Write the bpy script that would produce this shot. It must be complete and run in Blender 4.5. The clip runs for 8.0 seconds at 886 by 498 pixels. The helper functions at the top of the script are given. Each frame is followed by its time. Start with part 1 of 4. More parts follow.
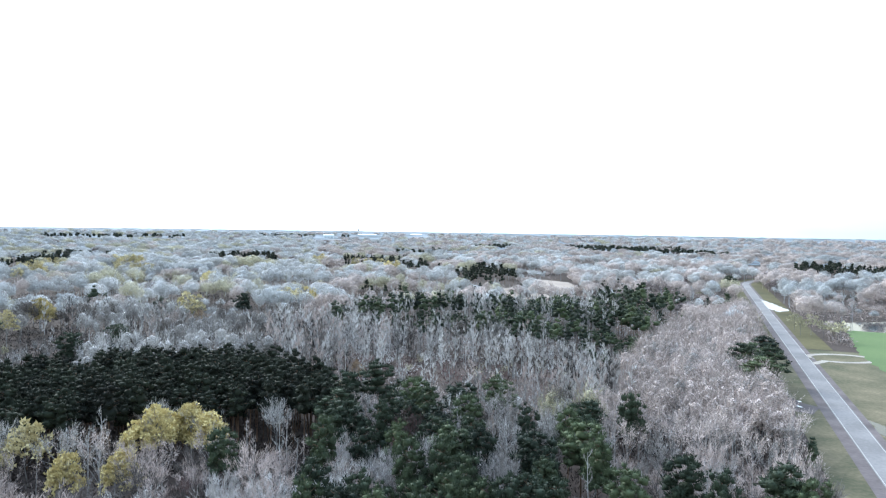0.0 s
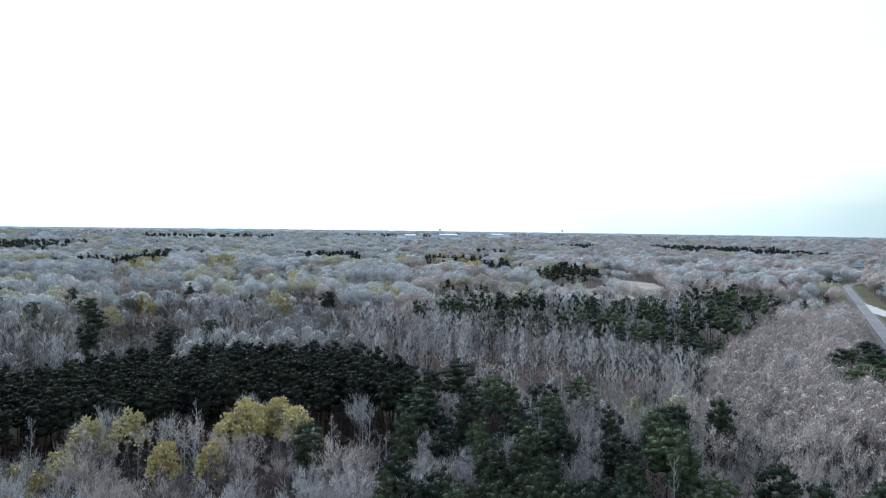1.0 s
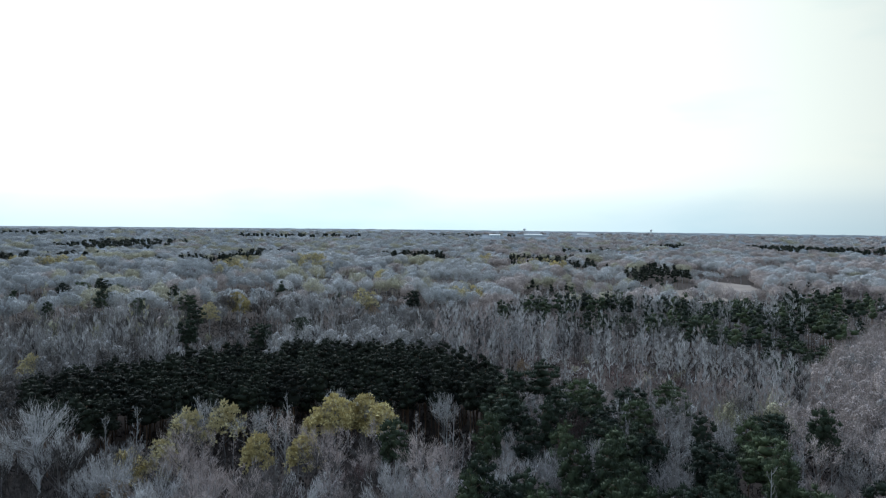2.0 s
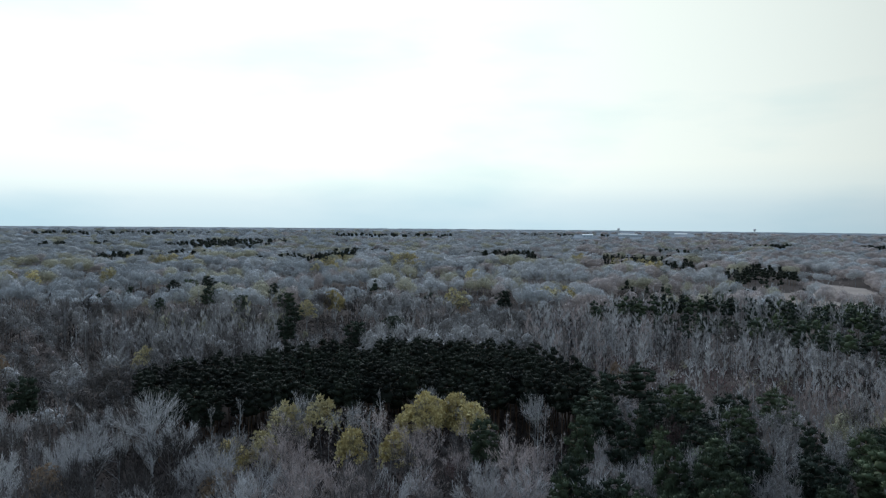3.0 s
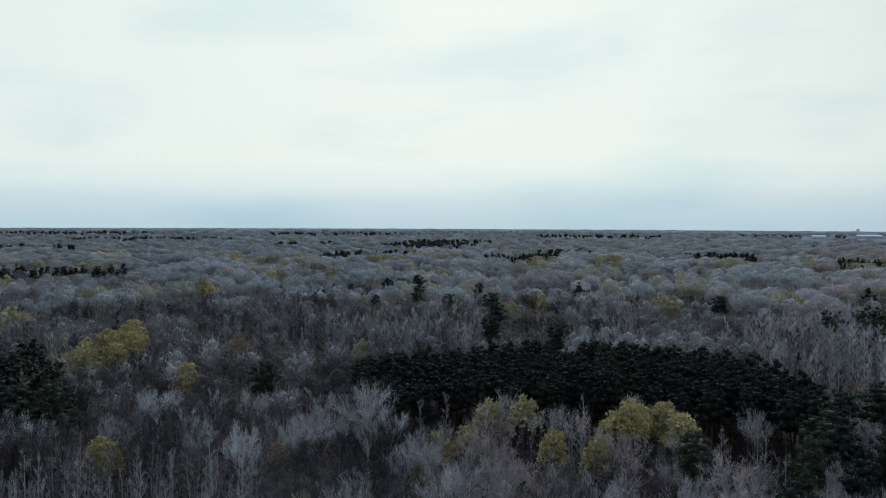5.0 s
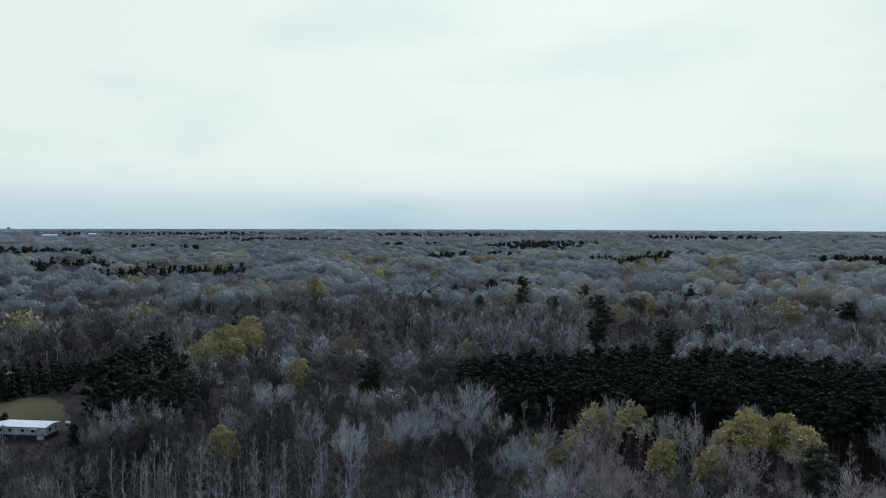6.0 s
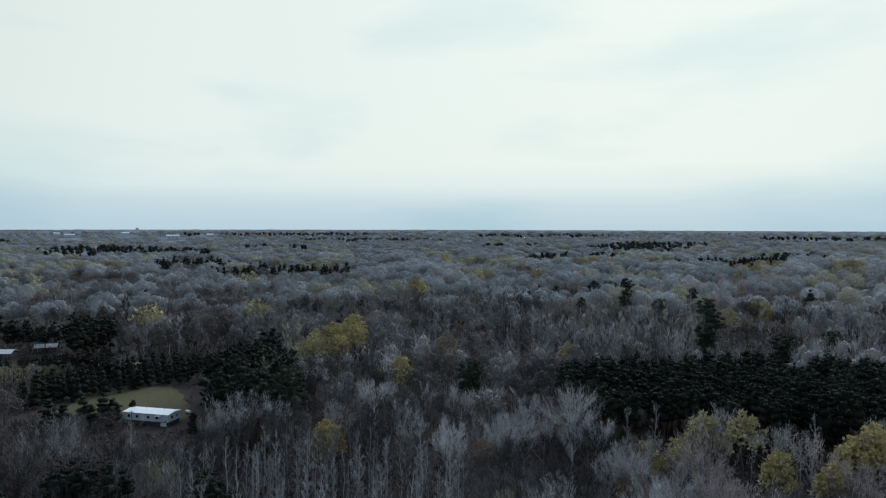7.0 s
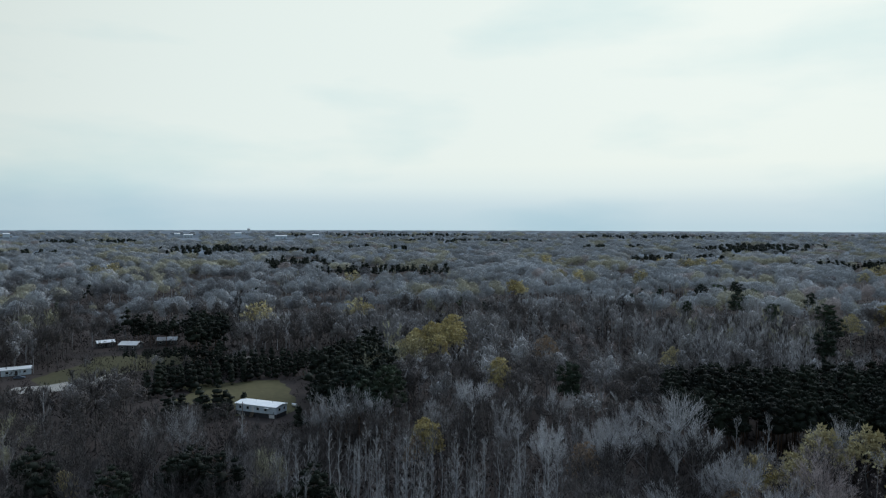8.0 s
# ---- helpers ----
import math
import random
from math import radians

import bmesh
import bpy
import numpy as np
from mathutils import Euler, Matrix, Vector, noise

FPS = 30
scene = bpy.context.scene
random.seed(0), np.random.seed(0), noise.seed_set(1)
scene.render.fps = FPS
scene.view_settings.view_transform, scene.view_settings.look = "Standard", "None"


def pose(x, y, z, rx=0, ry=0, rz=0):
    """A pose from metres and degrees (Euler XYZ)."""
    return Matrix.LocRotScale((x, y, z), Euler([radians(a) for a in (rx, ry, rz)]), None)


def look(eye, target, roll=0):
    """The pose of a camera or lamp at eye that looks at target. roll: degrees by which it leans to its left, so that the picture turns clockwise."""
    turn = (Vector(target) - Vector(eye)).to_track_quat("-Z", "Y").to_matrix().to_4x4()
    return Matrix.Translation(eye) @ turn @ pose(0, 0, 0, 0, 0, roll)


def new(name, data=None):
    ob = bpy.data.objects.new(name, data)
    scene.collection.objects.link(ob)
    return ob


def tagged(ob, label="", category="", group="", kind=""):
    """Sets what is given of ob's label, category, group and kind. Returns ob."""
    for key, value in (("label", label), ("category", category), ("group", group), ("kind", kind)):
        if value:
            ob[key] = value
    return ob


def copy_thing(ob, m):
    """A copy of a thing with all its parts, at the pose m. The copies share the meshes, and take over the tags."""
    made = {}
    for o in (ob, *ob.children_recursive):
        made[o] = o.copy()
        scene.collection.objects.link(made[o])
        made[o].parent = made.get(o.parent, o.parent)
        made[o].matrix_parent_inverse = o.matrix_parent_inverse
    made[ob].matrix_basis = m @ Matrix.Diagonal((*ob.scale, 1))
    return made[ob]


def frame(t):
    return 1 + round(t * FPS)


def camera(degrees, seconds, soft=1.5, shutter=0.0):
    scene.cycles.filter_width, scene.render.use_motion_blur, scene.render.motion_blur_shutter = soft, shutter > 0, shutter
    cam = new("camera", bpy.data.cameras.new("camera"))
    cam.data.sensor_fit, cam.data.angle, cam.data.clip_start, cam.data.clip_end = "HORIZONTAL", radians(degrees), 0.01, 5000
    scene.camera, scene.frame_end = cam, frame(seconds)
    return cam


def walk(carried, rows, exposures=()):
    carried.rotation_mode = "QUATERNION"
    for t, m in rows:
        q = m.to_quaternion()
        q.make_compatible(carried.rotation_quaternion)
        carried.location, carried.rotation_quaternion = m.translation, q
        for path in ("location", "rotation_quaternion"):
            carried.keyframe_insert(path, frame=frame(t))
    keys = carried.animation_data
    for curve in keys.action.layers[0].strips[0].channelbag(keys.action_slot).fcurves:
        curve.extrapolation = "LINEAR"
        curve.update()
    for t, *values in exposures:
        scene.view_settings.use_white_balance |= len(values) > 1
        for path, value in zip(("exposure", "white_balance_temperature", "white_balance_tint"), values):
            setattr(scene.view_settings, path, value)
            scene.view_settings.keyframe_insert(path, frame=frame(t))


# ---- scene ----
import collections

cam = camera(64.86, 8.0, soft=1.2)
PATH = [  # seconds, tilt, lean, turn; the drone hovers and turns on the spot
    (0.0, 88.23, -0.86, 0.0),
    (0.5, 88.18, -0.82, 3.67),
    (1.0, 88.13, -0.75, 6.65),
    (1.5, 88.08, -0.69, 10.03),
    (3.0, 87.95, -0.50, 21.03),
    (3.5, 87.92, -0.40, 25.14),
    (4.0, 87.92, -0.34, 29.31),
    (4.5, 87.93, -0.30, 33.40),
    (6.0, 87.99, -0.18, 46.20),
    (6.5, 88.01, -0.15, 50.26),
    (7.0, 88.03, -0.13, 54.43),
    (7.5, 88.06, -0.13, 58.57),
    (8.0, 88.08, -0.14, 62.54),
]
EYE = 66.0
EXPOSURE = [  # seconds, stops, kelvin, tint
    (0.0, 2.16, 6700, 10), (0.5, 1.68, 6680, 10), (1.0, 1.35, 6650, 10), (1.5, 1.05, 6600, 10), (3.0, 0.43, 6550, 10),
    (3.5, 0.27, 6500, 10), (4.0, 0.17, 6500, 10), (4.5, 0.13, 6500, 10), (6.0, 0.14, 6500, 10), (8.0, 0.14, 6500, 10)]
walk(cam, [(t, pose(0, 0, EYE, *p)) for t, *p in PATH], EXPOSURE)

# ---- sky and sun ----
SUN_TURN, SUN_HEIGHT = 35.0, 38.0     # degrees to the left of +y, and above the horizon
GLOW_TURN = 48.0                      # where the cloud is brightest

def sky():
    world = bpy.data.worlds.new("overcast_evening")
    world.use_nodes = True
    scene.world = world
    t = world.node_tree
    n, ln = t.nodes, t.links
    n.clear()
    out, bg = n.new("ShaderNodeOutputWorld"), n.new("ShaderNodeBackground")
    air = n.new("ShaderNodeTexSky")
    air.sky_type, air.sun_disc = "NISHITA", False
    air.sun_elevation, air.sun_rotation = radians(SUN_HEIGHT), radians(-SUN_TURN)
    air.dust_density = 3.0
    dim = n.new("ShaderNodeVectorMath")
    dim.operation = "SCALE"
    dim.inputs[3].default_value = 0.06
    ln.new(air.outputs[0], dim.inputs[0])
    co = n.new("ShaderNodeTexCoord")
    sep = n.new("ShaderNodeSeparateXYZ")
    ln.new(co.outputs["Generated"], sep.inputs[0])
    # cloud deck: pale near the horizon, unseen top brightened blue to light the woods
    deck = n.new("ShaderNodeValToRGB")
    e = deck.color_ramp.elements
    e[0].position, e[0].color = 0.0, (0.50, 0.67, 0.76, 1)
    e[1].position, e[1].color = 1.0, (1.08, 1.50, 2.10, 1)
    for p, c in ((0.03, (0.57, 0.72, 0.79)), (0.055, (0.71, 0.83, 0.84)), (0.085, (0.79, 0.88, 0.85)), (0.32, (0.80, 0.89, 0.85)), (0.34, (0.80, 0.89, 0.85)), (0.60, (0.95, 1.20, 1.45))):
        k = e.new(p)
        k.color = (*c, 1)
    ln.new(sep.outputs["Z"], deck.inputs[0])
    # soft streaks of thinner and thicker cloud
    mp = n.new("ShaderNodeMapping")
    mp.inputs["Scale"].default_value = (1.6, 1.6, 6.0)
    cl = n.new("ShaderNodeTexNoise")
    cl.inputs["Scale"].default_value, cl.inputs["Detail"].default_value = 1.7, 5
    ln.new(co.outputs["Generated"], mp.inputs[0])
    ln.new(mp.outputs[0], cl.inputs["Vector"])
    rng = n.new("ShaderNodeMapRange")
    rng.inputs["From Min"].default_value, rng.inputs["From Max"].default_value = 0.50, 0.75
    ln.new(cl.outputs["Fac"], rng.inputs["Value"])
    grey = n.new("ShaderNodeMix")
    grey.data_type, grey.blend_type = "RGBA", "MULTIPLY"
    ln.new(rng.outputs[0], grey.inputs["Factor"])
    ln.new(deck.outputs[0], grey.inputs[6])
    grey.inputs[7].default_value = (0.80, 0.90, 0.94, 1)
    # the deck glows towards the hidden evening sun and dulls away from it
    flatten, aim = n.new("ShaderNodeVectorMath"), n.new("ShaderNodeVectorMath")
    flatten.operation, aim.operation = "NORMALIZE", "DOT_PRODUCT"
    ln.new(co.outputs["Generated"], flatten.inputs[0])
    ln.new(flatten.outputs[0], aim.inputs[0])
    aim.inputs[1].default_value = (-math.sin(radians(GLOW_TURN)), math.cos(radians(GLOW_TURN)), 0)
    glow = n.new("ShaderNodeMapRange")
    glow.interpolation_type = "SMOOTHSTEP"
    for key, value in (("From Min", 0.0), ("From Max", 0.92), ("To Min", 0.42), ("To Max", 1.0)):
        glow.inputs[key].default_value = value
    ln.new(aim.outputs["Value"], glow.inputs["Value"])
    lit = n.new("ShaderNodeVectorMath")
    lit.operation = "SCALE"
    ln.new(grey.outputs[2], lit.inputs[0])
    ln.new(glow.outputs[0], lit.inputs[3])
    both = n.new("ShaderNodeMix")
    both.data_type = "RGBA"
    both.inputs["Factor"].default_value = 0.9
    ln.new(dim.outputs[0], both.inputs[6])
    ln.new(lit.outputs[0], both.inputs[7])
    ln.new(both.outputs[2], bg.inputs[0])
    bg.inputs[1].default_value = 0.95
    ln.new(bg.outputs[0], out.inputs[0])


sky()
sun = new("sun", bpy.data.lights.new("sun", "SUN"))
sun.data.energy, sun.data.angle, sun.data.color = 1.0, radians(22), (0.96, 0.98, 1.0)
a, b = radians(SUN_TURN), radians(SUN_HEIGHT)
sun.matrix_world = look((0, 0, 300), (math.sin(a) * math.cos(b), -math.cos(a) * math.cos(b), 300 - math.sin(b)))

# ---- materials ----


def surface(name, dark, light, rough=0.9, patch=0.08, grain=1.5, bump=0.0, middle=None, spread=0.6, low=0.0, high=1.0, lace=0.0):
    """A rough natural surface: two tones mixed by a tree's own tint, by broad patches and by fine grain."""
    m = bpy.data.materials.new(name)
    m.use_nodes = True
    n, ln = m.node_tree.nodes, m.node_tree.links
    p = n["Principled BSDF"]
    p.inputs["Roughness"].default_value = rough
    p.inputs["Specular IOR Level"].default_value = 0.2
    geo = n.new("ShaderNodeNewGeometry")
    info, tint = n.new("ShaderNodeObjectInfo"), n.new("ShaderNodeAttribute")
    tint.attribute_name = "tint"
    own = n.new("ShaderNodeMath")
    own.operation = "ADD"
    ln.new(info.outputs["Random"], own.inputs[0])
    ln.new(tint.outputs["Fac"], own.inputs[1])
    fr = n.new("ShaderNodeMath")
    fr.operation = "FRACT"
    ln.new(own.outputs[0], fr.inputs[0])
    big, fine = n.new("ShaderNodeTexNoise"), n.new("ShaderNodeTexNoise")
    big.inputs["Scale"].default_value, big.inputs["Detail"].default_value = patch, 2
    fine.inputs["Scale"].default_value, fine.inputs["Detail"].default_value = grain, 3
    for t in (big, fine):
        ln.new(geo.outputs["Position"], t.inputs["Vector"])
    s1, s2, s3 = n.new("ShaderNodeMath"), n.new("ShaderNodeMath"), n.new("ShaderNodeMath")
    s1.operation = s2.operation = s3.operation = "MULTIPLY_ADD"
    ln.new(fr.outputs[0], s1.inputs[0])
    s1.inputs[1].default_value, s1.inputs[2].default_value = spread, 0.5 - 0.5 * spread - 0.95
    ln.new(big.outputs["Fac"], s2.inputs[0])
    s2.inputs[1].default_value = 1.2
    ln.new(s1.outputs[0], s2.inputs[2])
    ln.new(fine.outputs["Fac"], s3.inputs[0])
    s3.inputs[1].default_value = 0.7
    ln.new(s2.outputs[0], s3.inputs[2])
    mr = n.new("ShaderNodeClamp")
    ln.new(s3.outputs[0], mr.inputs["Value"])
    ramp = n.new("ShaderNodeValToRGB")
    ramp.color_ramp.elements[0].color = (*dark, 1)
    ramp.color_ramp.elements[1].color = (*light, 1)
    ramp.color_ramp.elements[0].position, ramp.color_ramp.elements[1].position = low, high
    if middle:
        ramp.color_ramp.elements.new(0.5).color = (*middle, 1)
    ln.new(mr.outputs[0], ramp.inputs[0])
    ln.new(ramp.outputs[0], p.inputs["Base Color"])
    if lace:     # open between the twigs
        holes, gap = n.new("ShaderNodeTexNoise"), n.new("ShaderNodeMapRange")
        holes.inputs["Scale"].default_value, holes.inputs["Detail"].default_value = 2.2, 1
        ln.new(geo.outputs["Position"], holes.inputs["Vector"])
        gap.inputs["From Min"].default_value, gap.inputs["From Max"].default_value = lace - 0.10, lace + 0.10
        ln.new(holes.outputs["Fac"], gap.inputs["Value"])
        ln.new(gap.outputs[0], p.inputs["Alpha"])
    if bump:
        bp = n.new("ShaderNodeBump")
        bp.inputs["Strength"].default_value, bp.inputs["Distance"].default_value = 0.8, bump
        ln.new(fine.outputs["Fac"], bp.inputs["Height"])
        ln.new(bp.outputs[0], p.inputs["Normal"])
    return m


def paint(name, colour, rough=0.5, metal=0.0, dirt=0.25, grain=3.0):
    c = Vector(colour)
    m = surface(name, c * (1 - dirt), c, rough, 0.7, grain, 0.0, None, 0.2)
    m.node_tree.nodes["Principled BSDF"].inputs["Metallic"].default_value = metal
    return m


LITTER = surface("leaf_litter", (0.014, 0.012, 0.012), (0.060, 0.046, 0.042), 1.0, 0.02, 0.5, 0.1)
BARK = surface("grey_bark", (0.07, 0.07, 0.074), (0.34, 0.345, 0.36), 0.95, 0.05, 2.0, 0.02, (0.17, 0.17, 0.178), 0.8)
PALE_BARK = surface("pale_bark", (0.16, 0.163, 0.172), (0.46, 0.47, 0.49), 0.9, 0.05, 2.0, 0.02, (0.29, 0.296, 0.31), 0.8)
OLD_BARK = surface("whitish_bark", (0.30, 0.31, 0.325), (0.60, 0.615, 0.64), 0.9, 0.05, 2.0, 0.02, (0.45, 0.462, 0.48), 0.3)
DARK_BARK = surface("dark_bark", (0.025, 0.023, 0.023), (0.17, 0.16, 0.16), 0.95, 0.05, 2.0, 0.02, (0.075, 0.07, 0.07), 0.9)
PINE_BARK = surface("pine_bark", (0.06, 0.04, 0.03), (0.15, 0.10, 0.075), 0.95, 0.05, 2.0, 0.02)
NEEDLES = surface("pine_needles", (0.008, 0.015, 0.012), (0.062, 0.085, 0.045), 0.75, 0.05, 0.9, 0.15, (0.025, 0.038, 0.025), 0.8)
# darker needle copy for dense stands and far pines; shade put into the colour
SHADED_NEEDLES = surface("shaded_pine_needles", (0.002, 0.004, 0.0035), (0.018, 0.026, 0.017), 0.8, 0.05, 0.9)
TWIGS = dict(
    grey=surface("grey_twigs", (0.078, 0.074, 0.076), (0.36, 0.352, 0.36), 0.95, 0.02, 0.6, 0, (0.172, 0.166, 0.17), 0.6),
    pale=surface("pale_twigs", (0.28, 0.277, 0.284), (0.55, 0.55, 0.562), 0.95, 0.02, 0.6, 0, (0.40, 0.398, 0.408), 0.5),
    mauve=surface("mauve_twigs", (0.22, 0.184, 0.178), (0.46, 0.395, 0.385), 0.95, 0.02, 0.6, 0, (0.325, 0.277, 0.27), 0.45),
    rust=surface("rust_twigs", (0.030, 0.020, 0.021), (0.16, 0.10, 0.10), 0.95, 0.03, 0.6, 0, (0.075, 0.048, 0.048), 0.8),
    olive=surface("budding_twigs", (0.20, 0.195, 0.135), (0.54, 0.515, 0.36), 0.95, 0.02, 0.6, 0, (0.35, 0.335, 0.235), 0.6),
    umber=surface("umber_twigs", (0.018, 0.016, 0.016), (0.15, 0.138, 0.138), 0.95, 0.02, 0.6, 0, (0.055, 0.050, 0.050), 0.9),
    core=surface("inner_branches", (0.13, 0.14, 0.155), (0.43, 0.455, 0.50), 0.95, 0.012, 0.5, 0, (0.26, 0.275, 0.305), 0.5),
    # near-black brush: the shade between the trees is put into its colour
    brush=surface("gap_shade_brush", (0.010, 0.009, 0.009), (0.065, 0.052, 0.050), 0.95, 0.03, 0.6),
)


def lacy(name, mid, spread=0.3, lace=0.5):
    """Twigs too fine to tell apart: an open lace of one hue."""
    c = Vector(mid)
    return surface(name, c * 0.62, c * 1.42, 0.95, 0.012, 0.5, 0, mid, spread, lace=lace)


TWIGS.update(
    mid_grey=lacy("grey_lace", (0.21, 0.204, 0.207), 0.6), mid_pale=lacy("pale_lace", (0.315, 0.313, 0.318), 0.45),
    mid_mauve=lacy("mauve_lace", (0.31, 0.266, 0.258), 0.4), mid_olive=lacy("budding_lace", (0.27, 0.26, 0.185), 0.4),
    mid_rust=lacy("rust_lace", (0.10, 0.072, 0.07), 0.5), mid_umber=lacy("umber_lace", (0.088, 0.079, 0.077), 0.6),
    # off_ hues for far trees: paler and bluer, distance haze put into the colour
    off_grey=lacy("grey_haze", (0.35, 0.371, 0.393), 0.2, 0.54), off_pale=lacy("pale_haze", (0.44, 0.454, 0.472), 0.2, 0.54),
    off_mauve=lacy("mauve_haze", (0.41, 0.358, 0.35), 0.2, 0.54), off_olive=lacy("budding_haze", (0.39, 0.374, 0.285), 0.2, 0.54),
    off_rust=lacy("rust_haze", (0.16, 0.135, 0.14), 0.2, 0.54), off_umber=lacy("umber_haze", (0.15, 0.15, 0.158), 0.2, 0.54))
YELLOW = surface("yellow_leaves", (0.30, 0.245, 0.11), (0.62, 0.53, 0.27), 0.8, 0.05, 1.2)
STRAW = surface("straw_leaves", (0.26, 0.225, 0.12), (0.53, 0.47, 0.28), 0.85, 0.05, 1.2)
TAN = surface("tan_leaves", (0.17, 0.12, 0.085), (0.36, 0.27, 0.19), 0.85, 0.05, 1.2)
GRASS = surface("winter_grass", (0.036, 0.036, 0.018), (0.105, 0.092, 0.045), 0.95, 0.03, 0.4, 0.05)
VERGE = surface("dry_verge_grass", (0.045, 0.05, 0.030), (0.25, 0.205, 0.15), 0.95, 0.06, 0.7, 0.05, (0.115, 0.10, 0.068), 0.6)
CROP = surface("green_crop", (0.06, 0.10, 0.042), (0.105, 0.15, 0.062), 0.9, 0.02, 0.5, 0.03)
SOIL = surface("bare_pale_soil", (0.15, 0.125, 0.11), (0.31, 0.27, 0.245), 0.95, 0.02, 0.3, 0.05)
ASPHALT = surface("worn_asphalt", (0.12, 0.118, 0.124), (0.25, 0.243, 0.254), 0.85, 0.05, 0.9, 0.004)
SHOULDER = surface("dark_shoulder", (0.05, 0.043, 0.046), (0.14, 0.12, 0.125), 0.9, 0.1, 0.8, 0.01)
LINE = paint("road_line_paint", (0.42, 0.42, 0.41), 0.6, 0, 0.45)
WATER = paint("still_water", (0.03, 0.035, 0.04), 0.04, 0, 0.2)
# treetops tinted blue-grey: the haze of distance is put into the base colour
FAR = surface("hazed_treetops", (0.012, 0.022, 0.030), (0.18, 0.215, 0.255), 1.0, 0.006, 0.04, 0.0, (0.10, 0.125, 0.15), 0.2, 0.22, 0.8)
SAND = surface("pale_sand", (0.28, 0.272, 0.265), (0.44, 0.43, 0.42), 0.95, 0.1, 1.0, 0.02)
GRAVEL = surface("pale_gravel", (0.20, 0.185, 0.17), (0.38, 0.36, 0.33), 0.95, 0.1, 1.0, 0.02)

# ---- meshes ----


def tri_mesh(name, verts, faces, materials, slots=None, tint=None, smooth=False):
    """A mesh of triangles from arrays."""
    me = bpy.data.meshes.new(name)
    v, f = np.asarray(verts, np.float32), np.asarray(faces, np.int32)
    me.vertices.add(len(v))
    me.vertices.foreach_set("co", v.ravel())
    me.loops.add(f.size)
    me.loops.foreach_set("vertex_index", f.ravel())
    me.polygons.add(len(f))
    me.polygons.foreach_set("loop_start", np.arange(0, f.size, 3, dtype=np.int32))
    for m in materials:
        me.materials.append(m)
    if slots is not None:
        me.polygons.foreach_set("material_index", np.asarray(slots, np.int32))
    if tint is not None:
        me.attributes.new("tint", "FLOAT", "POINT").data.foreach_set("value", np.asarray(tint, np.float32))
    if smooth:
        me.polygons.foreach_set("use_smooth", np.ones(len(f), bool))
    me.update(calc_edges=True)
    return me


def part(name, data, parent, label=""):
    ob = new(name, data)
    ob.parent = parent
    return tagged(ob, label)


class Shape:
    """Collects tubes and blades of one part."""

    def __init__(self):
        self.v, self.f, self.n = [], [], 0

    def add(self, v, f):
        self.v.append(np.asarray(v, float))
        self.f.append(np.asarray(f, int) + self.n)
        self.n += len(v)

    def tube(self, pts, radii, sides=5):
        pts = np.asarray(pts, float)
        ang = np.arange(sides) * 2 * np.pi / sides
        rings = []
        for i, p in enumerate(pts):
            d = pts[min(i + 1, len(pts) - 1)] - pts[max(i - 1, 0)]
            d /= np.linalg.norm(d) + 1e-9
            u = np.cross(d, (0.31, 0.9, 0.11))
            u /= np.linalg.norm(u) + 1e-9
            w = np.cross(d, u)
            rings.append(p + radii[i] * (np.cos(ang)[:, None] * u + np.sin(ang)[:, None] * w))
        f = []
        for i in range(len(pts) - 1):
            for j in range(sides):
                a, b = i * sides + j, i * sides + (j + 1) % sides
                f += [(a, b, b + sides), (a, b + sides, a + sides)]
        self.add(np.concatenate(rings), f)

    def blades(self, base, tip, width, rng, face=None):
        """Thin tapering triangles from base to tip, turned at random or broadside to the given ways."""
        base, tip = np.asarray(base, float), np.asarray(tip, float)
        d = tip - base
        s = np.cross(d, rng.normal(size=d.shape) if face is None else face + 0.12 * rng.normal(size=d.shape))
        s *= (np.asarray(width) / (np.linalg.norm(s, axis=1) + 1e-9))[:, None] * 0.5
        n = len(base)
        k = np.arange(n)[:, None] * 3
        v = np.stack([base - s, base + s, tip], 1).reshape(-1, 3)
        self.add(v, k + np.arange(3))

    def arrays(self):
        return np.concatenate(self.v), np.concatenate(self.f)


def unit(v):
    return v / (np.linalg.norm(v, axis=-1, keepdims=True) + 1e-9)


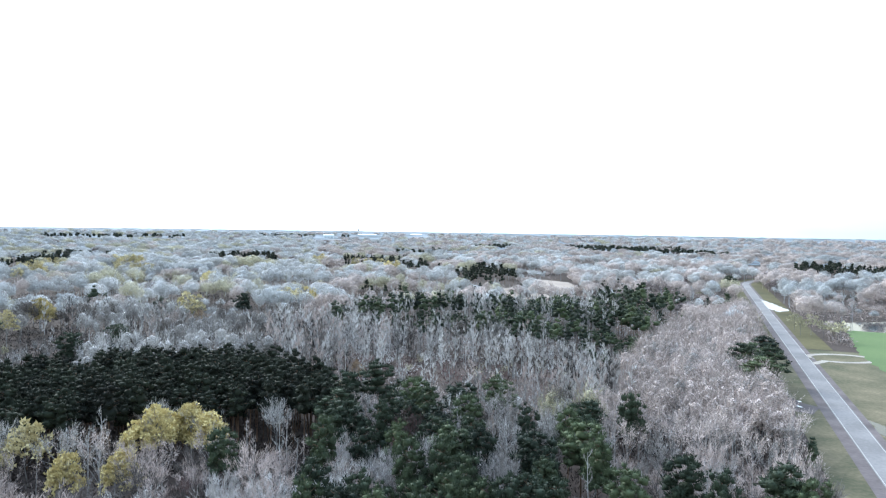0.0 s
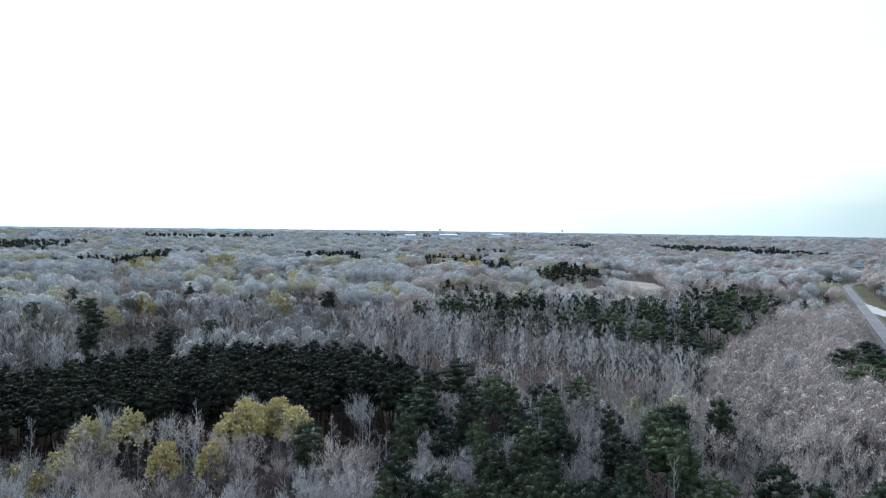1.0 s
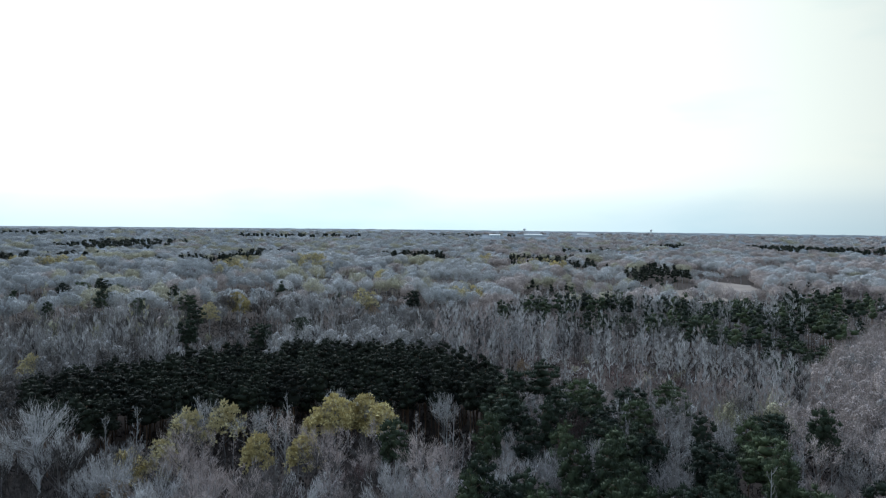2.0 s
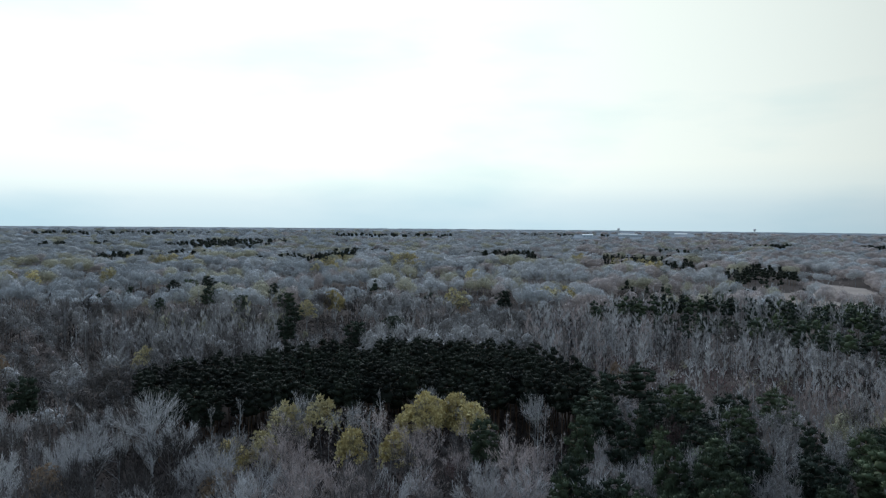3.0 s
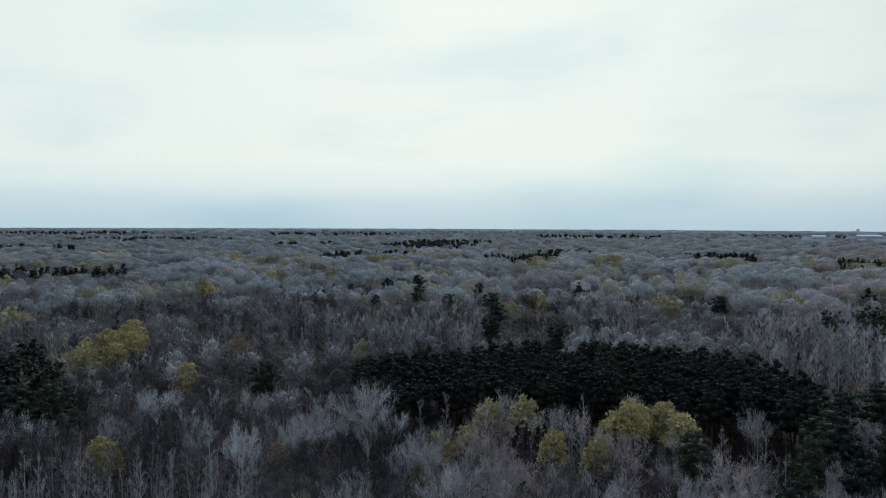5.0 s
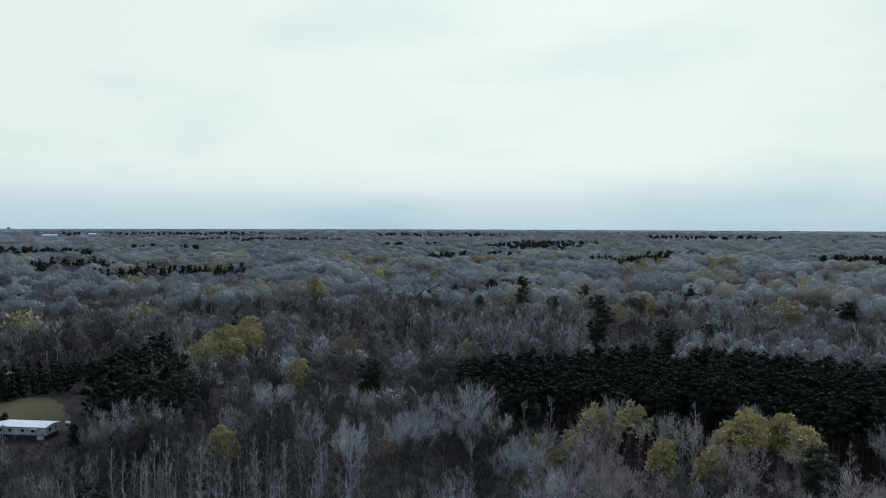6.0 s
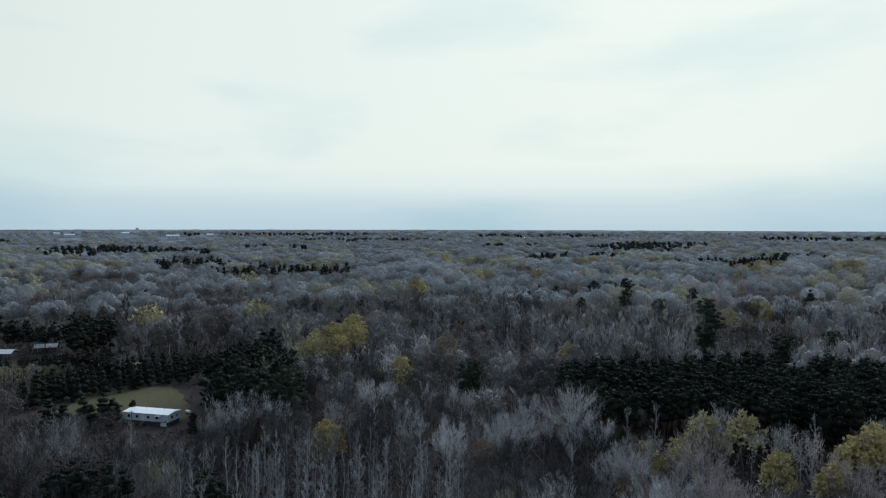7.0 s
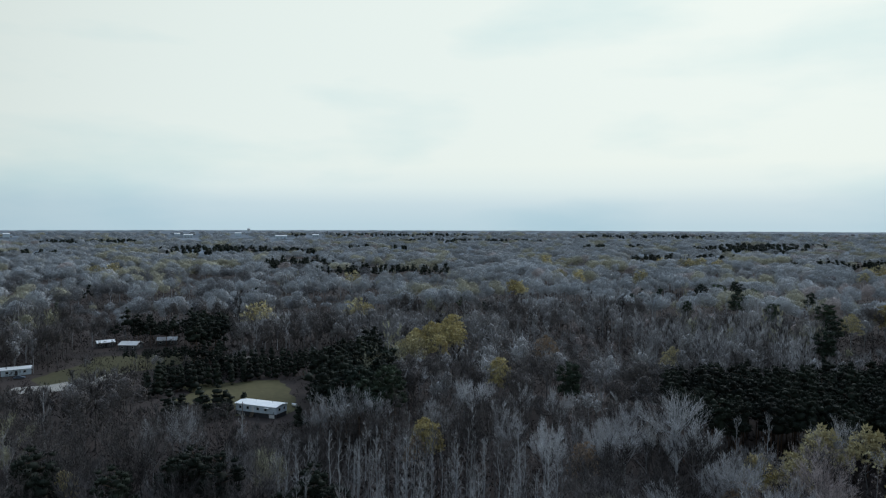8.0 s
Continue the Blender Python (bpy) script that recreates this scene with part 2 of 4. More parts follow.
def bare_shape(rng, height, width, twigs, blade, slender=False, plain=False, limbs=0):
    """Trunk with a fan of rising limbs, and the twigs on their upper parts. Returns the wood and the twigs."""
    wood, tw = Shape(), Shape()
    lean = rng.normal(size=2) * 0.02 * height
    z = np.linspace(0, 1, 3 if plain else 5)
    spine = np.stack([lean[0] * z ** 2, lean[1] * z ** 2, z * height * (0.97 if slender else 0.78)], 1)
    spine[1:-1, :2] += rng.normal(size=(len(z) - 2, 2)) * 0.012 * height
    r0 = height * (0.0095 if slender and plain else 0.008 if slender else 0.0105)
    wood.tube(spine, r0 * (1 - 0.88 * z) + 0.02, 3 if plain else 6)
    starts, dirs, lens = [], [], []
    count = limbs or ((10 if plain else 15) if slender else (7 if plain else rng.integers(14, 18)))
    for i in range(count):
        k = (0.14 + 0.79 * (i + rng.uniform(0, 0.8)) / count) if slender else rng.uniform(0.28, 0.62)
        p0 = np.array([np.interp(k * height, spine[:, 2], spine[:, c]) for c in range(3)])
        ang = i * 2.4 + rng.uniform(-0.5, 0.5)
        out = np.array([np.cos(ang), np.sin(ang), 0])
        if slender:
            reach = width * 0.5 * rng.uniform(0.6, 1.1) * (1.2 - 0.8 * k)
            tip = p0 + out * reach + np.array([0, 0, reach * rng.uniform(1.0, 1.9)])
            bow = 0.12
        else:
            reach = width * 0.5 * math.sqrt(rng.uniform(0.05, 1.0))
            tip = np.array([0, 0, height * rng.uniform(0.84, 0.98) - 0.24 * height * (2 * reach / width) ** 2.5]) + out * reach
            bow = 0.18
        mid = p0 * 0.5 + tip * 0.5 + out * reach * bow + rng.normal(size=3) * 0.012 * height
        if not (plain and slender):
            wood.tube([p0, mid, tip], [r0 * 0.40, r0 * 0.22, 0.02], 3)
        along = (0.3, 0.5, 0.7, 0.85, 1.0) if slender else (0.55, 0.66, 0.76, 0.85, 0.93, 1.0)
        for s in along:
            q = (1 - s) ** 2 * p0 + 2 * s * (1 - s) * mid + s * s * tip
            starts.append(q), dirs.append(unit(tip - mid)), lens.append(width * ((0.34 if plain else 0.2) if slender else 0.16 if plain else 0.12))
        if not plain:
            for s in ((0.5, 0.8) if slender else (0.40, 0.58, 0.76, 0.92)):
                q = (1 - s) ** 2 * p0 + 2 * s * (1 - s) * mid + s * s * tip
                d = unit(unit(tip - p0) * 0.8 + rng.normal(size=3) * 0.5 + np.array([0, 0, 0.45]))
                ln = width * rng.uniform(0.13, 0.24)
                wood.tube([q, q + d * ln], [r0 * 0.15, 0.015], 3)
                for u in (0.35, 0.6, 0.8, 1.0):
                    starts.append(q + d * ln * u), dirs.append(d), lens.append(width * (0.14 if slender else 0.12))
    starts, dirs, lens = np.array(starts), np.array(dirs), np.array(lens)
    pick = rng.integers(0, len(starts), twigs)
    d = unit(dirs[pick] * 0.5 + rng.normal(size=(twigs, 3)) * 0.38 + np.array([0, 0, 0.95])) if slender else unit(dirs[pick] * 0.7 + rng.normal(size=(twigs, 3)) * 0.48 + np.array([0, 0, 0.55]))
    base = starts[pick] + rng.normal(size=(twigs, 3)) * 0.035 * width
    face = unit((base - np.array([0, 0, height * 0.5])) * (1.0, 1.0, 0.5)) + np.array([0, 0, 0.9]) + 0.25 * rng.normal(size=base.shape)
    tw.blades(base, base + d * (lens[pick] * rng.uniform(0.6, 1.4, twigs))[:, None], blade * rng.uniform(0.6, 1.4, twigs), rng, face)
    return wood.arrays(), tw.arrays()


def fuzzy_shape(rng, height, width, twigs, blade, limbs=0, bodies=3, reach=0.08, grain=(4, 7), full=1.0, broad=1.0):
    """A bare tree some way off: its stem, and a billowing crown of rounded boughs with fine twigs all over them."""
    if limbs:
        wood = bare_shape(rng, height, width, 1, blade, plain=True, limbs=limbs)[0]
    else:
        stem = Shape()
        stem.tube([(0, 0, 0), (0, 0, height * 0.6)], [0.24, 0.1], 3)
        wood = stem.arrays()
    tw = Shape()
    share = max(1, twigs // bodies)
    for i in range(bodies):
        a = i * 2.4 + rng.uniform(0, 1.2)
        off = 0.0 if i == 0 else width * rng.uniform(0.20, 0.30)
        size = width * (0.27 if i == 0 else rng.uniform(0.17, 0.25)) * broad
        c = np.array([np.cos(a) * off, np.sin(a) * off, height * (0.70 if i == 0 else rng.uniform(0.50, 0.66))])
        tall = height * (0.24 if i == 0 else 0.20) / size
        if full:
            tw.add(*lump(rng, c, size * full, tall, *grain, rough=0.16))
        d = unit(rng.normal(size=(share, 3)))
        d[:, 2] = np.abs(d[:, 2]) * 1.2 - 0.35
        d = unit(d)
        base = c + d * np.array([size, size, size * tall]) * rng.uniform(max(0.45, full * 0.9), 1.0, (share, 1))
        out = unit(d * 0.6 + rng.normal(size=d.shape) * 0.5 + np.array([0, 0, 0.7]))
        tw.blades(base, base + out * (height * reach * rng.uniform(0.5, 1.4, share))[:, None], blade * rng.uniform(0.6, 1.4, share), rng, d + np.array([0, 0, 0.9]))
    return wood, tw.arrays()


def lump(rng, centre, radius, squash, rings=4, sides=7, rough=0.25):
    """A small closed uneven body that fills the inside of a clump."""
    v = [(0, 0, -1.0)]
    for i in range(1, rings):
        a = np.pi * i / rings
        for j in range(sides):
            b = 2 * np.pi * (j + 0.5 * i) / sides
            v.append((np.sin(a) * np.cos(b), np.sin(a) * np.sin(b), -np.cos(a)))
    v.append((0, 0, 1.0))
    v = np.array(v) * rng.uniform(0.95 - rough, 0.95 + rough, (len(v), 1)) * np.array([radius, radius, radius * squash]) + centre
    f = [(0, 1 + (j + 1) % sides, 1 + j) for j in range(sides)]
    for i in range(rings - 2):
        for j in range(sides):
            a, b = 1 + i * sides + j, 1 + i * sides + (j + 1) % sides
            f += [(a, b, b + sides), (a, b + sides, a + sides)]
    last = len(v) - 1
    f += [(last, last - sides + j, last - sides + (j + 1) % sides) for j in range(sides)]
    return v, f


def clump(shape, rng, centre, radius, squash, blades, length, width):
    """Tufts that stand out all over a clump, over a filling body."""
    d = unit(rng.normal(size=(blades, 3)))
    d[:, 2] = np.where(d[:, 2] < -0.4, -d[:, 2], d[:, 2])
    base = centre + d * np.array([radius, radius, radius * squash]) * rng.uniform(0.6, 0.95, (blades, 1))
    out = unit(d + rng.normal(size=d.shape) * 0.45 + np.array([0, 0, 0.35]))
    shape.blades(base, base + out * (length * rng.uniform(0.6, 1.4, blades))[:, None], width * rng.uniform(0.6, 1.4, blades), rng, d + np.array([0, 0, 0.3]) + 0.35 * rng.normal(size=d.shape))


def pine_shape(rng, height, width, clumps, blades, plain=False, young=False, narrow=False):
    """A straight trunk and an uneven crown of flattened needle clumps at the ends of limbs."""
    wood, crown = Shape(), Shape()
    z = np.linspace(0, 1, 3 if plain else 6)
    bend = rng.normal(size=2) * 0.35
    spine = np.stack([bend[0] * z, bend[1] * z, z * height * 0.93], 1)
    wood.tube(spine, height * 0.010 * (1 - 0.85 * z) + 0.02, 3 if plain else 6)
    low = 0.07 if young else 0.56 if narrow or plain else 0.50
    for h in ((0.3, 0.7) if plain else (0.2, 0.5, 0.8)):
        k = low + (0.92 - low) * h
        wide = width * (0.36 if young else 0.27 if plain or narrow else 0.24) * (1.12 - 0.6 * h)
        crown.add(*lump(rng, np.array([bend[0] * k, bend[1] * k, k * height]), wide, 0.8 if narrow else 0.7, *((3, 6) if plain else (4, 7))))
    lop = rng.uniform(0, 6.28)
    for i in range(clumps):
        h = (i + rng.uniform(0, 0.9)) / clumps
        k = low + (0.97 - low) * h
        ang = i * 2.4 + rng.uniform(-0.5, 0.5)
        bulge = 1.0 - h ** 1.3 * 0.9 if young else 0.30 + 0.70 * math.sqrt(max(0.0, 1 - (1.3 * h - 0.35) ** 2))
        reach = width * 0.44 * bulge * rng.uniform(0.45, 1.05) * (1 if i < clumps - 2 else 0.3) * (1 + 0.18 * math.cos(ang - lop))
        c = np.array([bend[0] * k + np.cos(ang) * reach, bend[1] * k + np.sin(ang) * reach, k * height + rng.normal() * 0.45])
        r = width * (0.17 if young else 0.20 if plain else 0.16 if narrow else 0.148) * rng.uniform(0.65, 1.3) * (1.15 - 0.35 * h)
        if not plain:
            wood.tube([np.array([bend[0] * k, bend[1] * k, k * height - reach * 0.35]), c], [height * 0.0035, 0.03], 3)
        crown.add(*lump(rng, c, r * 0.82, 0.66, *((3, 5) if plain or narrow else (3, 6)), rough=0.3))
        clump(crown, rng, c, r, 0.72, blades, r * (0.6 if plain else 0.5), r * (0.45 if plain else 0.26 if narrow else 0.20))
    return wood.arrays(), crown.arrays()


def leafy_shape(rng, height, width, clumps, blades, plain=False):
    """A tree in yellow leaf: limbs below, an open crown of many leaf clumps."""
    wood, tw = bare_shape(rng, height * 0.95, width * 0.9, 60 if plain else 260, 0.12 if plain else 0.07, plain=plain)
    crown = Shape()
    for i in range(clumps):
        d = unit(rng.normal(size=3))
        d[2] = abs(d[2]) * 1.25 - 0.42
        k = rng.uniform(0.2, 1.08) ** 0.5
        c = np.array([0, 0, height * 0.58]) + d * np.array([width * 0.45, width * 0.45, height * 0.40]) * k
        r = width * rng.uniform(0.045, 0.10) * (1.6 if plain else 1)
        clump(crown, rng, c, r, 0.8, blades, r * 0.7, r * 0.65)
    n = len(wood[0])
    return (np.concatenate([wood[0], tw[0]]), np.concatenate([wood[1], tw[1] + n])), crown.arrays()


def shrub_shape(rng, height, width, twigs, blade):
    wood, tw = Shape(), Shape()
    for i in range(4):
        a = i * 1.7 + rng.uniform(0, 1)
        tip = np.array([np.cos(a) * width * 0.3, np.sin(a) * width * 0.3, height * rng.uniform(0.5, 0.8)])
        wood.tube([np.zeros(3) + rng.normal(size=3) * (0.1, 0.1, 0), tip], [0.07, 0.02], 3)
    base = rng.normal(size=(twigs, 3)) * (width * 0.2, width * 0.2, 0) + np.array([0, 0, 1]) * rng.uniform(0.1, 0.75, (twigs, 1)) * height
    d = unit(rng.normal(size=(twigs, 3)) * 0.5 + base * (0.5, 0.5, 0) + np.array([0, 0, 0.9]))
    tw.blades(base, base + d * (height * rng.uniform(0.2, 0.45, twigs))[:, None], blade * rng.uniform(0.6, 1.4, twigs), rng)
    return wood.arrays(), tw.arrays()


# ---- the plan ----
PINE_PLAN = dict(
    stand=[(-164, 166), (-167, 183), (-149, 224), (-104, 258), (-71, 265), (-55, 249), (-34, 227), (-24, 196), (-33, 187), (-44, 199), (-70, 195), (-91, 185), (-114, 171), (-127, 155), (-138, 144)],
    band=[(-72, 381), (-58, 444), (-9, 482), (47, 491), (113, 538), (153, 594), (207, 604), (163, 462), (116, 386), (79, 294), (69, 293), (63, 326), (33, 346), (0, 360), (-41, 385)],
    bandcore=[(118, 525), (153, 594), (207, 604), (165, 469), (120, 400), (84, 314), (77, 313), (100, 397)],
    plant_a=[(11, 823), (56, 1025), (91, 821), (73, 629), (16, 618)],
    row_a=[(-180, 1211), (-61, 1182), (-2, 952), (-58, 865), (-135, 959)],
    wood_r=[(560, 1119), (682, 1279), (695, 1198), (533, 919), (473, 929)],
    wood_r2=[(614, 1056), (684, 1044), (553, 844), (504, 853)],
    bar_a=[(407, 1956), (658, 2156), (705, 1715), (632, 1537), (540, 1769), (359, 1728)],
    grove_house=[(-285, 77), (-304, 91), (-314, 111), (-297, 119), (-232, 101), (-196, 88), (-187, 79), (-205, 57), (-243, 64)],
    hedge=[(-279, 19), (-285, 30), (-293, 52), (-295, 76), (-299, 87), (-319, 91), (-326, 58), (-316, 33), (-298, 18)],
    grove_b=[(-397, 13), (-440, 34), (-421, 53), (-366, 65), (-316, 54), (-348, 17)],
    plant_b=[(-780, 241), (-835, 325), (-762, 401), (-649, 348), (-641, 243), (-688, 212)],
    plant_c=[(-1620, 148), (-1896, 283), (-1487, 459), (-1296, 412), (-1383, 146)],
    grove_c=[(-1041, 244), (-1066, 329), (-887, 305), (-870, 211)],
    bar_b=[(-882, 803), (-924, 937), (-765, 789), (-732, 676)],
    bar_c=[(-1288, 1392), (-1283, 1685), (-1006, 1438), (-921, 1210), (-1074, 1179)],
    bar_d=[(-610, 1006), (-582, 1094), (-482, 905), (-511, 859)],
    bar_e=[(-416, 1238), (-332, 1384), (-261, 1088), (-336, 1026)],
)
OPEN_PLAN = dict(
    yard=[(-279, 29), (-286, 38), (-292, 59), (-290, 72), (-275, 74), (-244, 68), (-238, 60), (-246, 47), (-258, 48), (-268, 36)],
    yard_b=[(-300, 34), (-303, 38), (-298, 58), (-295, 74), (-284, 75), (-263, 63), (-269, 50), (-282, 42)],
    lot=[(-345, -19), (-369, 1), (-387, 6), (-378, 48), (-352, 50), (-339, 19), (-324, 0), (-309, -15)],
    tanfield=[(-1, 706), (41, 752), (95, 790), (142, 769), (124, 668), (41, 645)],
    tracks=[(108, 935), (157, 867), (155, 771), (112, 778)],
    field_g=[(275, 473), (306, 459), (272, 363), (200, 267), (214, 337), (231, 384)],
    pond=[(295, 512), (331, 522), (356, 510), (318, 455), (283, 447), (269, 460)],
    pond_b=[(313, 685), (308, 653), (295, 589), (280, 575), (283, 608)],
)
TYPE_PLAN = dict(
    clearing=[(-35, 271), (-4, 256), (29, 249), (49, 259), (53, 281), (19, 293), (-20, 309), (-43, 295)],
    rust=[(-53, 296), (-18, 281), (18, 278), (48, 268), (62, 293), (47, 325), (5, 336), (-39, 341), (-75, 354)],
    slender=[(-99, 403), (-54, 409), (5, 354), (54, 304), (72, 278), (65, 234), (42, 222), (4, 249), (-39, 268), (-72, 293)],
    stems=[(-270, 252), (-187, 308), (-161, 255), (-209, 213), (-234, 217)],
    slim_near=[(-131, 100), (-158, 70), (-164, 40), (-103, 24), (-80, 62)],
    pinkwood=[(52, 238), (94, 331), (168, 462), (247, 554), (184, 405), (133, 264), (84, 155), (57, 133), (40, 161)],
)


# long far bars of pine: degrees to the left of +y, and distances
PINE_BARS = [(46.6, 51.1, 1780, 1960), (39.6, 46.6, 1150, 1300), (33.2, 40.5, 1950, 2210), (30.4, 36, 1040, 1120), (25.3, 29.5, 1240, 1400), (13.7, 18.2, 1070, 1180),
             (79, 84.5, 1320, 1460), (72, 76, 1000, 1080), (91, 96, 1480, 1610), (-18.6, -9.5, 2030, 2260), (-6, -2.6, 2050, 2180), (20, 30, 2600, 2900), (55, 66, 2280, 2520),
             (60, 75, 2950, 3300), (5, 15, 2880, 3200), (66, 71, 1680, 1800), (86, 93, 2300, 2550), (40, 52, 2800, 3100), (0, 4, 1500, 1620)]
FAR_HALLS = ((9.3, 3300, 50, 13.5), (6.2, 3500, 90, 13), (2.2, 3700, 60, 13.5), (78.9, 3400, 30, 19), (82.6, 3300, 40, 14), (83.4, 3500, 26, 15), (75.6, 3100, 50, 13), (94.6, 3300, 24, 20), (72.9, 3300, 30, 13))     # turn, distance, length, height


def inside(poly, x, y):
    hit = np.zeros(len(x), bool)
    for (x0, y0), (x1, y1) in zip(poly, poly[1:] + poly[:1]):
        if y0 != y1:
            hit ^= ((y0 > y) != (y1 > y)) & (x < (x1 - x0) * (y - y0) / (y1 - y0) + x0)
    return hit


ROAD_AT, ROAD_WAY = np.array([121.1, 181.9]), np.array([0.351, 0.936])


def road_side(x, y):
    """How far a place lies to the right of the road's middle line."""
    return (x - ROAD_AT[0]) * ROAD_WAY[1] - (y - ROAD_AT[1]) * ROAD_WAY[0]


def turn_of(x, y):
    """Degrees to the left of +y, seen from the middle of the plan."""
    return np.degrees(np.arctan2(-x, y))


def rise(d):
    """The land climbs a little towards the horizon."""
    s = np.clip((np.asarray(d, float) - 1800) / 3100, 0, 1)
    return 19 * s * s * (3 - 2 * s)


def wave(x, y, size, seed):
    """Smooth patches of about that size, from 0 to 1."""
    r = np.random.default_rng(seed)
    s = 0
    for k in range(5):
        a, p = r.uniform(0, 6.28, 2)
        f = 6.28 / size * r.uniform(0.6, 1.7)
        s = s + np.sin((x * np.cos(a) + y * np.sin(a)) * f + p)
    return 0.5 + s / 6.4


def scatter(near, far, step, seed):
    r = np.random.default_rng(seed)
    g = np.arange(-far, far, step)
    x, y = np.meshgrid(g, g)
    x = (x + r.uniform(-0.45, 0.45, x.shape) * step).ravel()
    y = (y + r.uniform(-0.45, 0.45, y.shape) * step).ravel()
    d, turn = np.hypot(x, y), np.degrees(np.arctan2(-x, y))
    keep = (d >= near) & (d < far) & (turn > -37) & (turn < 99)
    return x[keep], y[keep]


def kinds(x, y, seed):
    """What grows at each place: 0 nothing, 1 pine, 2 broad bare tree, 3 slender tree, 4 shrub; and the twigs' colour."""
    r = np.random.default_rng(seed)
    n = len(x)
    kind = np.full(n, 2)
    w1, w2 = wave(x, y, 140, 5), wave(x, y, 60, 6)
    d = np.hypot(x, y)
    kind[(w2 > np.where(d < 215, 0.72, 0.58)) & (r.random(n) < 0.65)] = 3
    kind[(wave(x, y, 150, 15) > 0.89) & (r.random(n) < 0.95) & (d > 480) & (d < 700)] = 1
    turn = turn_of(x, y)
    for t0, t1, d0, d1 in PINE_BARS:
        ends = 0.5 * np.sin(d / 23)
        kind[(turn > t0 + ends) & (turn < t1 + ends) & (d > d0 + 25 * np.sin(turn * 1.7)) & (d < d1 + 25 * np.sin(turn * 2.3)) & (r.random(n) < 0.96)] = 1
    kind[(r.random(n) < 0.003) & (d > 240) & (d < 700)] = 1
    colour = np.full(n, "grey", dtype=object)
    colour[w1 + r.normal(size=n) * 0.07 > 0.62] = "pale"
    colour[w2 + r.normal(size=n) * 0.07 < 0.16] = "rust"
    colour[wave(x, y, 110, 9) + r.normal(size=n) * 0.06 < 0.25] = "mauve"
    colour[(wave(x, y, 170, 12) + r.normal(size=n) * 0.08 > 0.82)] = "olive"
    calm = (d > 235) & np.isin(colour, ("rust", "olive")) & (r.random(n) < 0.75)
    colour[calm] = "grey"
    pick = wave(x, y, 260, 13) + 0.12 * r.normal(size=n) < np.clip((62 - turn_of(x, y)) / 55, 0.12, 0.9)
    m = (d > 400) & np.isin(colour, ("grey", "pale"))
    colour[m] = np.where(pick, "pale", "grey")[m]
    colour[(d > 520) & (turn_of(x, y) > -8) & (wave(x, y, 230, 12) + r.normal(size=n) * 0.11 > np.where(turn_of(x, y) < 20, 0.86, 0.75))] = "olive"
    side = road_side(x, y)
    colour[(side > 20) | (side > -70) & (side < 0) & (y < 420)] = "mauve"
    turn = turn_of(x, y)
    m = (turn > 36) & np.isin(colour, ("mauve", "rust")) & (r.random(n) < 0.8)
    colour[m] = np.where(r.random(n) < 0.3, "pale", "grey")[m]
    m = (d > 400) & (turn < 10) & (colour == "pale") & (wave(x, y, 200, 14) + 0.1 * r.normal(size=n) > 0.5)
    colour[m] = "mauve"
    m = (d > 400) & (side > 20) & (wave(x, y, 240, 17) + 0.08 * r.normal(size=n) > 0.62)
    colour[m] = "grey"
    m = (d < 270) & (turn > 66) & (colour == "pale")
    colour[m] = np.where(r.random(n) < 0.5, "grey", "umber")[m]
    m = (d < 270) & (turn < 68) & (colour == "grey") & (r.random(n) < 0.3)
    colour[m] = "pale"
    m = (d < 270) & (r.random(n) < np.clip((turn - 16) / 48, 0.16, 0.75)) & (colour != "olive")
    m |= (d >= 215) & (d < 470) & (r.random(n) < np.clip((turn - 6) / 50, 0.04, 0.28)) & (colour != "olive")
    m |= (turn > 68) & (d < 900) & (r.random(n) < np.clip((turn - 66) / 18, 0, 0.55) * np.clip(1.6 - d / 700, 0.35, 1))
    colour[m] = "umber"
    m = (d < 235) & (turn > 6) & (turn < 38) & (r.random(n) < 0.6)
    colour[m] = np.where(r.random(n) < 0.8, "mauve", "umber")[m]
    m = inside(TYPE_PLAN["pinkwood"], x, y)
    kind[m] = 2
    colour[m] = np.where(r.random(m.sum()) < 0.88, "mauve", "grey")
    m = inside(TYPE_PLAN["slender"], x, y)
    kind[m], colour[m] = 3, r.choice(["pale", "mauve", "grey", "umber"], m.sum(), p=[0.38, 0.22, 0.18, 0.22])
    m = inside(TYPE_PLAN["stems"], x, y) & (r.random(n) < 0.65)
    kind[m], colour[m] = 3, r.choice(["pale", "grey", "umber"], m.sum(), p=[0.3, 0.45, 0.25])
    m = inside(TYPE_PLAN["slim_near"], x, y)
    kind[m], colour[m] = 3, np.where(r.random(m.sum()) < 0.25, "pale", np.where(r.random(m.sum()) < 0.65, "grey", "umber"))
    m = inside(TYPE_PLAN["rust"], x, y)
    kind[m] = np.where(r.random(m.sum()) < 0.85, 4, 3)
    colour[m] = np.where((kind[m] == 4) & (r.random(m.sum()) < 0.6), "rust", "pale")
    for name, poly in PINE_PLAN.items():
        m = inside(poly, x, y)
        if name == "band":
            kind[m], colour[m] = 3, np.where(r.random(m.sum()) < 0.7, "pale", "grey")
        share = np.full(n, 0.97)
        if name in ("band", "row_a"):
            share[:] = np.where(inside(TYPE_PLAN["slender"], x, y), 0.10, 0.74)
        kind[m & (r.random(n) < share)] = 1
    m = inside(TYPE_PLAN["clearing"], x, y)
    kind[m], colour[m] = np.where(r.random(m.sum()) < 0.8, 4, 0), "mauve"
    for name, poly in OPEN_PLAN.items():
        kind[inside(poly, x, y) & (r.random(n) < (0.45 if name == "lot" else 1.0))] = 0
